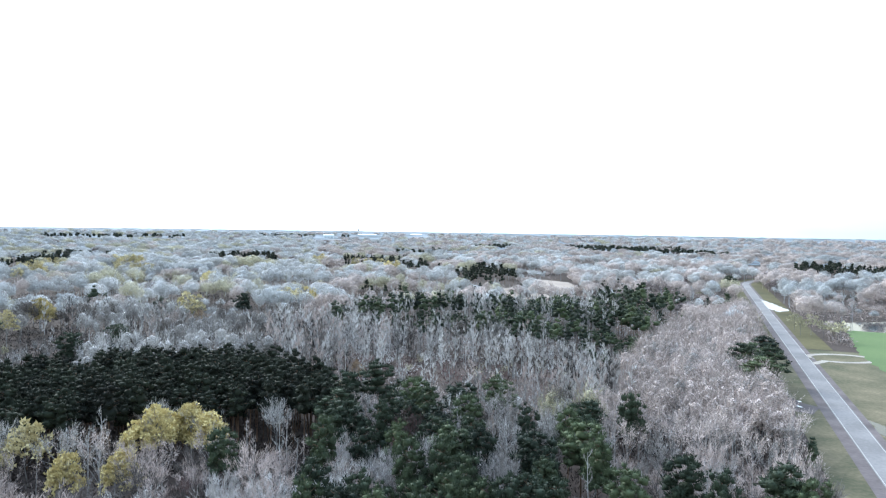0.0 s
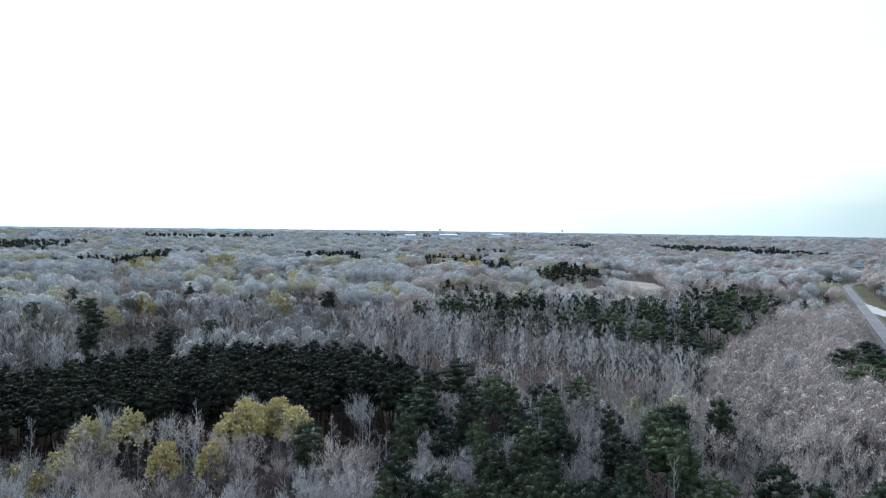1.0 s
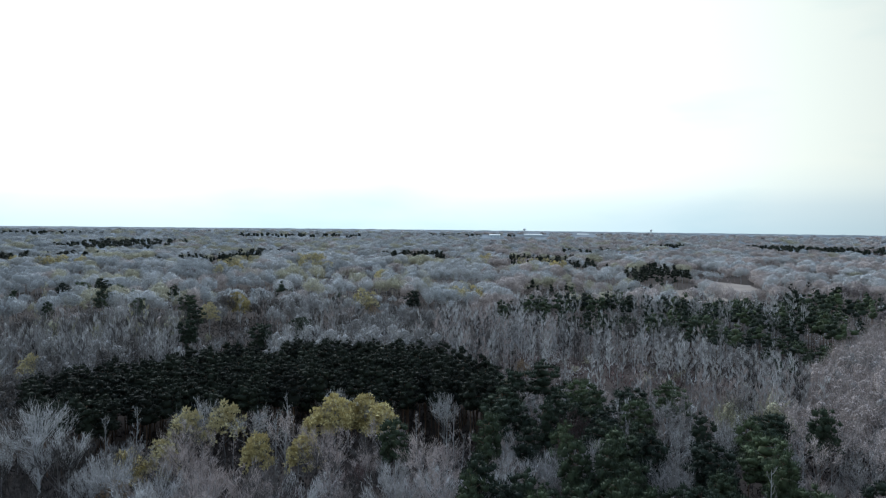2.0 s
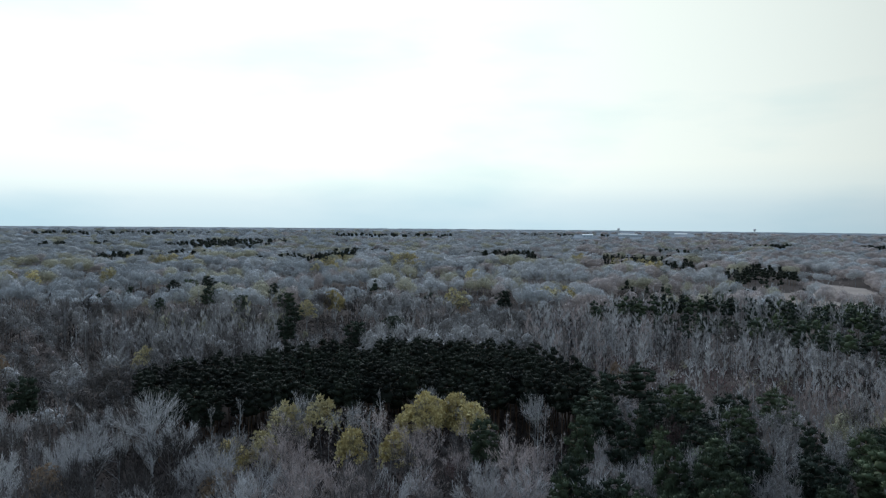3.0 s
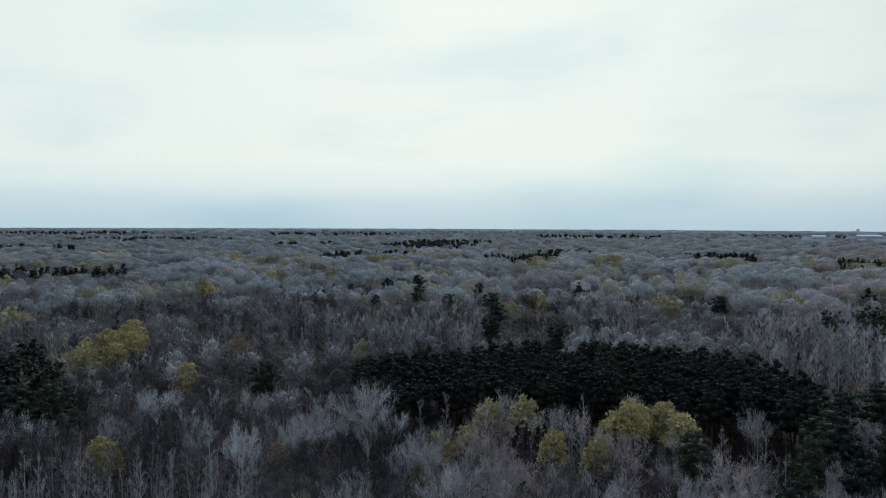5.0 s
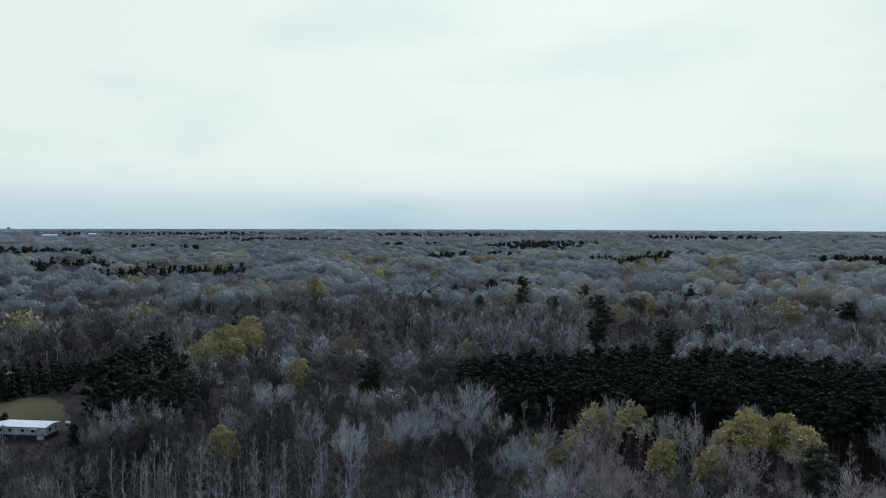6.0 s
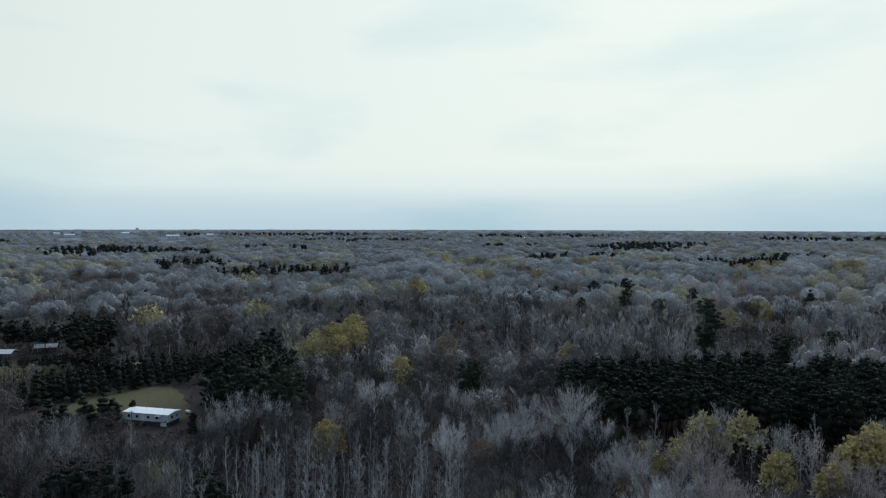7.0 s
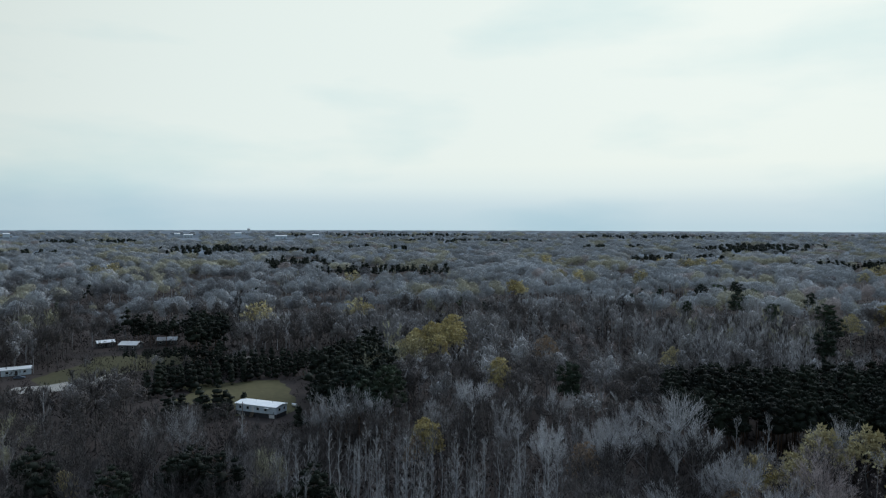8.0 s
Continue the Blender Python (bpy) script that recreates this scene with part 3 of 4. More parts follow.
    for t, far, length, _ in FAR_HALLS:     # open fields before the far halls
        kind[(np.abs(turn_of(x, y) - t) < 0.4 + 0.6 * length / 50) & (d > far - 800) & (d < far + 60)] = 0
    side = road_side(x, y)
    kind[(side > -19) & (side < 12) & (y < 900)] = 0
    along = (x - ROAD_AT[0]) * ROAD_WAY[0] + (y - ROAD_AT[1]) * ROAD_WAY[1]
    kind[(side > 0) & (side < 62) & (along < 244)] = 0
    kind[(side > -24) & (side < 0) & (along < 150)] = 0
    kind[(side > 0) & (side < 21) & (along < 540)] = 0
    return kind, colour


# ---- ground, road, fields ----


def sheet(name, rings, spokes, height, material, label, kind="structure", turn0=0.0, turn1=360.0):
    a = np.radians(np.linspace(turn0, turn1, spokes))
    v = np.array([(-np.sin(t) * d, np.cos(t) * d, height(d, -np.sin(t) * d, np.cos(t) * d)) for d in rings for t in a])
    f = []
    for i in range(len(rings) - 1):
        for j in range(spokes - 1):
            p, q = i * spokes + j, i * spokes + j + 1
            f += [(p, p + spokes, q + spokes), (p, q + spokes, q)]
    ob = new(name, tri_mesh(name, v, f, [material]))
    for p in ob.data.polygons:
        p.use_smooth = True
    return tagged(ob, label, name.replace("_", " "), kind=kind)


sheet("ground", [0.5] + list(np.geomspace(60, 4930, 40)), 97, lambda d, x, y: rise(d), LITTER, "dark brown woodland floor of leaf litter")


def flat(name, poly, z, material, label, category, kind="structure"):
    """A patch of ground with a softened, slightly wavering edge."""
    pts = []
    for (x0, y0), (x1, y1) in zip(poly, poly[1:] + poly[:1]):
        k = max(2, int(math.hypot(x1 - x0, y1 - y0) / 6))
        pts += [(x0 + (x1 - x0) * i / k, y0 + (y1 - y0) * i / k) for i in range(k)]
    pts = [(x + 1.2 * math.sin(y * 0.35 + x * 0.21), y + 1.2 * math.sin(x * 0.31 - y * 0.17)) for x, y in pts]
    bm = bmesh.new()
    top = bm.faces.new([bm.verts.new((x, y, z)) for x, y in pts])
    if top.normal.z < 0:
        top.normal_flip()
    bmesh.ops.triangulate(bm, faces=[top])
    me = bpy.data.meshes.new(name)
    bm.to_mesh(me)
    bm.free()
    me.materials.append(material)
    return tagged(new(name, me), label, category, kind=kind)


def ribbon(name, offsets, z, material, label, start=-420.0, stop=722.0, bend=True, category="road", dashes=0.0):
    """A strip along the road between two offsets from its middle; past the end it bends away to the right."""
    mids, ways = [], []
    s = start
    while s < stop:
        mids.append(ROAD_AT + ROAD_WAY * s), ways.append(ROAD_WAY)
        s += 12
    if bend:
        p, a = ROAD_AT + ROAD_WAY * stop, math.atan2(ROAD_WAY[1], ROAD_WAY[0])
        for i in range(22):
            mids.append(p.copy()), ways.append(np.array([math.cos(a), math.sin(a)]))
            p = p + 12 * ways[-1]
            a -= radians(2.6)
    v, f = [], []
    for m, w in zip(mids, ways):
        n = np.array([w[1], -w[0]])
        for o in offsets:
            v.append((*(m + n * o), z))
    for i in range(len(mids) - 1):
        if dashes and i % 2:
            continue
        f += [(2 * i, 2 * i + 1, 2 * i + 3), (2 * i, 2 * i + 3, 2 * i + 2)]
    return tagged(new(name, tri_mesh(name, v, f, [material])), label, category, kind="structure")


ribbon("verge", (-17.0, 62.0), 0.05, VERGE, "dry straw-coloured grass verge beside the road", stop=240.0, bend=False, category="verge")
ribbon("verge", (-17.0, 20.0), 0.07, GRASS, "thin green-brown grass verge beside the road", start=230.0, category="verge")
ribbon("shoulder", (-7.5, 6.2), 0.11, SHOULDER, "dark gravelly shoulder along the asphalt", category="road shoulder")
ribbon("road", (-3.8, 3.8), 0.15, ASPHALT, "worn light-grey two-lane asphalt country road")
ribbon("road_line", (-3.45, -3.30), 0.156, LINE, "solid white painted edge line on the asphalt", category="road marking")
ribbon("road_line", (3.30, 3.45), 0.156, LINE, "solid white painted edge line on the asphalt", category="road marking")
flat("crop_field", OPEN_PLAN["field_g"], 0.13, CROP, "bright green winter crop field", "field")
flat("pond", OPEN_PLAN["pond"], 0.10, WATER, "still pond that mirrors the pale sky", "pond")
flat("sand_bank", OPEN_PLAN["pond_b"], 0.12, SAND, "pale bare sand bank beside the road", "sand bank")
flat("yard", OPEN_PLAN["yard"], 0.05, GRASS, "short olive-green lawn round the mobile home", "lawn")
flat("yard", OPEN_PLAN["yard_b"], 0.09, GRASS, "short olive-green lawn behind the mobile home", "lawn")
flat("yard", OPEN_PLAN["lot"], 0.05, GRASS, "thin grass lot between the far houses", "lawn")
flat("bare_field", OPEN_PLAN["tanfield"], 0.05, SOIL, "bare pale clearing in the woods", "field")
flat("bare_field", OPEN_PLAN["tracks"], 0.09, SOIL, "pale dirt track at the edge of the woods", "field")

# ---- trees one by one ----
HUES = dict(grey="grey", pale="whitish", mauve="mauve-grey", rust="red-brown", umber="dark brown", olive="budding olive")
R = np.random.default_rng(11)


def library(name, count, make, wood, leaf, upper):
    """Template trees: pairs of shared meshes, with the arrays kept for the joined woods."""
    out = []
    for i in range(count):
        w, c = make()
        out.append((w, c, tri_mesh(name + "_trunk", *w, [wood], smooth=True), tri_mesh(name + "_" + upper, *c, [leaf], smooth=True)))
    return out


def plant(name, template, x, y, size, turn, label, category, group, upper, wide=1.0):
    top = new(name)
    top.matrix_world = Matrix.LocRotScale((x, y, 0), Euler((0, 0, turn)), (size * wide, size * wide, size * R.uniform(0.92, 1.08)))
    tagged(top, label, category, group)
    part("trunk", template[2], top)
    part(upper, template[3], top)
    return top


BROAD = {c: library("bare_tree", 4, lambda: bare_shape(R, 18, R.uniform(8.5, 12), 1100, 0.095), PALE_BARK if c == "pale" else DARK_BARK if c in ("umber", "rust") else BARK, TWIGS[c], "crown") for c in HUES}
SLIM = {c: library("slender_tree", 3, lambda: bare_shape(R, 19, R.uniform(3.0, 4.4), 270, 0.055, slender=True), DARK_BARK if c in ("umber", "rust") else PALE_BARK, TWIGS[c], "crown") for c in HUES}
OLD = library("pale_tree", 2, lambda: bare_shape(R, 20, 15, 1500, 0.075, limbs=26), OLD_BARK, TWIGS["pale"], "crown")
PINE = library("pine_tree", 6, lambda: pine_shape(R, 22, R.uniform(9.5, 11.5), 36, 42), PINE_BARK, NEEDLES, "crown")
DARK_PINE = library("pine_tree", 3, lambda: pine_shape(R, 22, R.uniform(9.5, 11.5), 30, 36), PINE_BARK, SHADED_NEEDLES, "crown")
STAND = library("pine_tree", 6, lambda: pine_shape(R, 21, R.uniform(7.4, 8.8), 16, 24, narrow=True), PINE_BARK, SHADED_NEEDLES, "crown")
BUSHY = library("young_pine", 3, lambda: pine_shape(R, 9, R.uniform(4.5, 5.5), 12, 20, young=True), PINE_BARK, SHADED_NEEDLES, "crown")
LOW = library("young_pine", 2, lambda: pine_shape(R, 9, R.uniform(4.5, 5.5), 16, 30, young=True), PINE_BARK, NEEDLES, "crown")
LEAFY = {m.name: library("yellow_tree", 3, lambda: leafy_shape(R, 18, R.uniform(10, 12), 185 if m is YELLOW else 105, 16), BARK, m, "crown") for m in (YELLOW, STRAW, TAN)}
SHRUB = {c: library("shrub", 3, lambda: shrub_shape(R, 4.5, 4.5, 150, 0.09), BARK, TWIGS[c], "crown") for c in ("rust", "mauve", "olive")}

PINES = [  # place and width of the crown
    (-13, 193, 9.4), (-4, 194, 9.4), (9, 156, 6.3), (-10, 162, 6.6), (0, 143, 7.0), (5, 140, 6.8), (-18, 162, 6.6), (-18, 123, 6.0), (-2, 119, 5.8), (-11, 118, 5.8), (128, 287, 14.3), (130, 274, 13.7), (122, 265, 14.2),
    (-30, 219, 10.8), (-29, 192, 11.0), (-25, 177, 11.6), (-27, 159, 6.5), (-20, 223, 13.6), (-7, 205, 10.0), (-15, 174, 7.1), (-8, 180, 8.8), (-1, 184, 10.4), (6, 209, 10.5), (18, 218, 12.0), (8, 190, 9.3), (8, 173, 5.9), (-1, 169, 9.6), (3, 158, 10.7), (-6, 145, 7.5), (-24, 132, 7.6), (-24, 124, 6.2), (-15, 131, 7.7), (-10, 126, 5.1), (2, 124, 6.0), (8, 129, 5.4), (22, 175, 7.1), (21, 157, 9.8), (23, 150, 6.1), (40, 189, 11.3), (33, 177, 7.3), (51, 185, 7.0), (33, 161, 10.9), (34, 148, 6.2), (35, 128, 9.7), (49, 137, 8.9), (52, 126, 5.7), (68, 134, 11.7), (70, 129, 7.2), (124, 286, 12.1), (140, 301, 19.4), (16, 129, 8.8), (12, 124, 5.1), (-49, 157, 8.0), (-5, 126, 6.1), (22, 144, 7.1), (22, 130, 5.4), (-143, 310, 11.6), (-152, 284, 10.4), (290, 705, 21.0), (-376, 416, 10.0), (-385, 444, 12.4), (-390, 471, 12.9), (-357, 449, 11.2), (-315, 381, 12.0), (-273, 361, 8.8), (-261, 392, 11.4), (-220, 337, 11.8), (-189, 284, 9.4), (-306, 443, 8.7), (-147, 315, 10.7), (-109, 255, 8.1), (-130, 453, 11.5), (-184, 143, 8.7), (-314, 335, 7.4)]
LOW_PINES = [(107, 239, 7), (109, 228, 6), (107, 198, 7), (104, 192, 6), (47, 250, 9), (111, 205, 5)]
DARK_PINES = [(-153, 21, 20), (-148, 25, 19), (-156, 17, 18), (-134, 41, 17), (-127, 43, 17), (-134, 34, 15), (-149, 5, 18), (-251, 36, 10), (-249, 41, 11), (-250, 30, 9), (-248, 45, 10), (-256, 26, 10), (-245, 37, 9), (-244, 42, 8), (-240, 33, 8), (-220, 62, 8), (-247, 27, 9), (-295, 27, 12), (-162, -9, 20), (-253, 51, 7)]
YELLOWS = [(-74, 181, 17, 0), (-68, 189, 18.4, 0), (-61, 183, 12.9, 0), (-72, 156, 9.4, 0), (-99, 165, 12, 1), (-107, 160, 12, 1), (-100, 140, 8.7, 1), (-83, 153, 8, 0), (-106, 136, 7.2, 0), (-99, 122, 6.6, 2), (-300, 161, 27.8, 0), (-287, 143, 26.3, 0), (-261, 122, 16.6, 1), (-214, 134, 11.4, 0), (-161, 79, 9.3, 0), (-242, 175, 14, 2), (-129, 105, 8.4, 2), (-173, -4, 5.2, 0), (-159, 75, 5.3, 2), (-212, 218, 10, 1), (-235, 407, 18.4, 0), (-228, 364, 13.3, 1), (-146, 419, 8.7, 2), (74, 239, 5.4, 1), (-35, 280, 7, 2)]
FAR_YELLOWS = [(-155, 434, 15.8), (-108, 514, 21.4), (-571, 430, 27.8), (-481, 318, 22.5), (-845, 604, 50.5), (-509, 478, 25.5), (-686, 736, 65.3), (-416, 938, 45.8), (-219, 653, 25.2), (-189, 1041, 47.2), (-103, 970, 51.5), (-487, 857, 40), (-398, 92, 15), (-402, 156, 21.1), (-604, 221, 19.9), (-845, 23, 34.3), (239, 449, 31.1), (240, 426, 19.9), (-453, 757, 42.9), (-356, 808, 35.8), (-65, 864, 35.1)]
PALES = [(-118, 143, 6.2), (-134, 122, 12.1), (-163, 103, 8), (-142, 104, 8.9), (-160, 92, 5.3), (-149, 138, 8.4), (-45, 191, 9), (-84, 171, 4.1), (-80, 194, 10.5), (-105, 164, 9.7), (-186, 104, 7.1), (-120, 158, 6.6), (-121, 135, 10.6), (-134, 113, 8.8), (-177, 119, 8.8), (-177, 89, 8.3), (-221, 101, 12), (-190, 110, 12.7), (-187, 74, 10), (-191, 66, 13.5), (-169, 87, 7.9), (-151, 98, 9), (-163, 123, 10.2), (-136, 115, 7.5), (-192, 23, 8.1), (-187, 14, 6.3), (-185, 37, 6.3), (-188, 58, 8.2)]
OLD_TREES = [(-133, 139, 20, 17), (-142, 125, 17, 11), (-126, 131, 15, 9)]  # place, height, width
taken = []
for x, y, h, w in OLD_TREES:
    plant("pale_tree", OLD[R.integers(2)], x, y, h / 20, R.uniform(0, 6.28), "broad old bare tree with whitish fanning limbs", "bare tree", "pale bare trees", "crown", wide=w / 15 * 20 / h)
    taken += [(x, y, w * 0.45), (x * 0.94, y * 0.94, w * 0.35)]
for x, y, w in PINES:
    plant("pine_tree", PINE[R.integers(6)], x, y, R.uniform(0.90, 0.98), R.uniform(0, 6.28), "tall green pine with a rounded crown among bare trees", "pine tree", "pines in the foreground", "crown", wide=min(max(w / 9.5, 0.75), 1.5))
    taken.append((x, y, max(4.0, w * 0.52)))
for x, y, h in LOW_PINES:
    plant("young_pine", LOW[R.integers(2)], x, y, h / 9, R.uniform(0, 6.28), "low bushy green pine at the edge of the wood", "pine tree", "low pines by the road", "crown", wide=1.3)
    taken.append((x, y, 3.0))
for x, y, h in DARK_PINES:
    t = DARK_PINE[R.integers(3)] if h > 12 else BUSHY[R.integers(3)]
    plant("pine_tree" if h > 12 else "young_pine", t, x, y, h / (22 if h > 12 else 9), R.uniform(0, 6.28), "dark green pine standing near the mobile home" if h <= 12 else "dark green pine rising from bare woods", "pine tree", "pines round the house", "crown", wide=1.25 if h > 12 else 1.45)
    taken.append((x, y, 3.5))
for x, y, w, c in YELLOWS:
    m = ("yellow_leaves", "straw_leaves", "tan_leaves")[c]
    if w > 13 or math.hypot(x, y) > 200:
        taken.append((x, y, w * 0.42))
        taken.append((x * 0.95, y * 0.95, w * 0.4))
    if math.hypot(x, y) > 300:
        taken += [(x * k, y * k, w * 0.4) for k in (0.91, 0.87)]
    for i in range(1, int(min(w, 28) / 8)):     # a wide one has close neighbours of its kind
        a = i * 2.1 + x
        plant("yellow_tree", LEAFY[m][R.integers(3)], x + math.cos(a) * w * 0.27, y + math.sin(a) * w * 0.27, R.uniform(0.8, 0.95) * (1 if math.hypot(x, y) < 215 else 1.2), R.uniform(0, 6.28), "tree in yellow leaf beside a larger one", "tree", "yellow trees", "crown")
    plant("yellow_tree", LEAFY[m][R.integers(3)], x, y, min(min(w, 17) / 11 * 0.6 + 0.4, 1.02 if math.hypot(x, y) < 215 else 1.4), R.uniform(0, 6.28), ("broad tree in bright yellow spring leaf", "tree with a thin straw-yellow crown of buds", "tree with dull tan leaves among bare trees")[c], "tree", "yellow trees", "crown")
    taken.append((x, y, min(w, 12) * 0.28))
for x, y, w in PALES:
    lib = SLIM if w < 7 else BROAD
    plant("pale_tree", lib["pale"][R.integers(3)], x, y, 1.0, R.uniform(0, 6.28), "bare tree with whitish trunk and fine pale twigs", "bare tree", "pale bare trees", "crown", wide=1.0 if w < 7 else min(max(w / 10.5, 0.8), 1.45))
    taken.append((x, y, w * 0.25))

x, y = scatter(120, 300, 5.3, 61)
m = inside(PINE_PLAN["stand"], x, y)
for tx, ty, tr in taken:
    m &= np.hypot(x - tx, y - ty) > tr + 1
x, y = x[m], y[m]
order = np.argsort(np.hypot(x, y))
STAND_BACK = [(x[i], y[i]) for i in order[190:]]
for i in order[:190]:
    plant("pine_tree", STAND[R.integers(6)], x[i], y[i], R.uniform(0.86, 1.08), R.uniform(0, 6.28), "dark green pine standing close in a dense stand", "pine tree", "pines of the dense stand", "crown")



x, y = scatter(200, 420, 4.8, 62)
m = inside(PINE_PLAN["hedge"], x, y) & ~inside(OPEN_PLAN["yard"], x, y)
for px, py in zip(x[m], y[m]):
    plant("young_pine", BUSHY[R.integers(3)], px, py, R.uniform(0.75, 1.2), R.uniform(0, 6.28), "low dark evergreen in the hedge behind the lawn", "evergreen", "evergreens behind the lawn", "crown")


def headroom(x, y):
    """The height that trees reach; they are lower round the yard and the far houses."""
    d, turn = np.hypot(x, y), np.degrees(np.arctan2(-x, y))
    top = np.full(len(x), 40.0)
    for t0, t1, near, far, drop in ((73, 79.5, 165, 300, 0.270), (79.5, 87, 190, 300, 0.235), (82.5, 91.0, 300, 403, 0.165), (91.0, 97.0, 240, 352, 0.195), (86.0, 91.0, 235, 332, 0.183)):
        m = (turn > t0) & (turn < t1) & (d > near) & (d < far)
        top[m] = np.minimum(top[m], EYE - d[m] * drop)
    return top


# the nearest trees one by one, the rest of the woods joined
LABELS = {1: ("pine_tree", "dark green pine with a dense needle crown", "pine tree", "crown"),
          2: ("bare_tree", "leafless tree with rising limbs and fine twigs", "bare tree", "crown"),
          3: ("slender_tree", "tall slim leafless tree with a pale trunk", "bare tree", "crown"),
          4: ("shrub", "low leafless reddish-brown bush", "shrub", "crown")}


def joined(name, jobs, label, category):
    """One mesh of many placed copies of template arrays. jobs: (verts, faces, slot, x, y, size, turn, tint)."""
    if not jobs:
        return
    vs, fs, sl, ti, n = [], [], [], [], 0
    for v, f, slot, x, y, size, turn, tint in jobs:
        c, s = math.cos(turn) * size, math.sin(turn) * size
        p = np.empty_like(v)
        p[:, 0], p[:, 1] = v[:, 0] * c - v[:, 1] * s + x, v[:, 0] * s + v[:, 1] * c + y
        p[:, 2] = v[:, 2] * size + float(rise(math.hypot(x, y)))
        vs.append(p), fs.append(f + n), sl.append(np.full(len(f), slot)), ti.append(np.full(len(v), tint))
        n += len(v)
    me = tri_mesh(name, np.concatenate(vs), np.concatenate(fs), SLOTS, np.concatenate(sl), np.concatenate(ti), smooth=True)
    return tagged(new(name, me), label, category, kind="stuff")


SLOTS = [BARK, DARK_BARK, PALE_BARK, PINE_BARK, NEEDLES, SHADED_NEEDLES, *TWIGS.values(), YELLOW, STRAW, TAN]
SLOT = {m: i for i, m in enumerate(SLOTS)}
NEAR_BROAD = [bare_shape(R, 18, R.uniform(8.5, 12), 460, 0.19, plain=True, limbs=10) for i in range(8)]
NEAR_SLIM = [bare_shape(R, 19, R.uniform(4, 5.4), 260, 0.16, slender=True, plain=True, limbs=12) for i in range(5)]
MID_BROAD = [fuzzy_shape(R, 18, R.uniform(9, 13), 120, 0.30, 3, 3, 0.17, (3, 5), 0.68, 1.15) for i in range(10)]
MID_SLIM = [bare_shape(R, 19, R.uniform(4.4, 5.8), 130, 0.22, slender=True, plain=True) for i in range(6)]
MID_PINE = [pine_shape(R, 21, R.uniform(8.5, 11), 8, 8, plain=True) for i in range(6)]
MID_SHRUB = [shrub_shape(R, 4.5, 4.5, 45, 0.17) for i in range(4)]
MID_LEAFY = [leafy_shape(R, 18, 12, 34, 9, plain=True) for i in range(4)]
FAR_BROAD = [fuzzy_shape(R, 18, R.uniform(13, 18), 60, 0.56, 0, 3, 0.17, (4, 6), 0.88, 1.3) for i in range(10)]
OFF_BROAD = [fuzzy_shape(R, 18, R.uniform(16, 22), 27, 1.0, 0, 3, 0.15, (3, 6), 1.0, 1.3) for i in range(10)]
FAR_SLIM = [bare_shape(R, 19, R.uniform(4.8, 6.2), 70, 0.55, slender=True, plain=True) for i in range(6)]
LAST_PINE = [pine_shape(R, 18, R.uniform(17, 23), 2, 3, plain=True) for i in range(6)]
FAR_PINE = [pine_shape(R, 19, R.uniform(10, 14), 4, 4, plain=True) for i in range(6)]
LAST_BROAD = [fuzzy_shape(R, 17, R.uniform(24, 32), 6, 1.7, 0, 2, 0.15, (3, 5), 1.0, 1.45) for i in range(8)]
BRUSH = [shrub_shape(R, 4.0, 6.0, 17, 0.42) for i in range(5)]


def thicken(x, y, kind, colour):
    """Slim trees stand closer together than the rest."""
    u, v = scatter(215, 620, 5.2, 63)
    k, c = kinds(u, v, 64)
    grove = inside(PINE_PLAN["grove_house"], u, v) | inside(PINE_PLAN["grove_b"], u, v)
    m = grove & (k == 1) | (inside(TYPE_PLAN["slender"], u, v) | inside(TYPE_PLAN["stems"], u, v) | inside(PINE_PLAN["band"], u, v)) & (k == 3) | inside(TYPE_PLAN["pinkwood"], u, v) & (k == 2)
    return np.append(x, u[m]), np.append(y, v[m]), np.append(kind, k[m]), np.append(colour, c[m])


def tier(x, y):
    """Older, taller parts of the wood stand over younger, lower ones."""
    s = np.clip((wave(x, y, 190, 21) - 0.38) / 0.10, 0, 1)
    s = s * s * (3 - 2 * s)
    m = np.hypot(x, y) < 225
    for name in ("pinkwood", "slender", "rust", "clearing"):
        m |= inside(TYPE_PLAN[name], x, y)
    return np.where(m, 1.0, 0.56 + 0.68 * s)


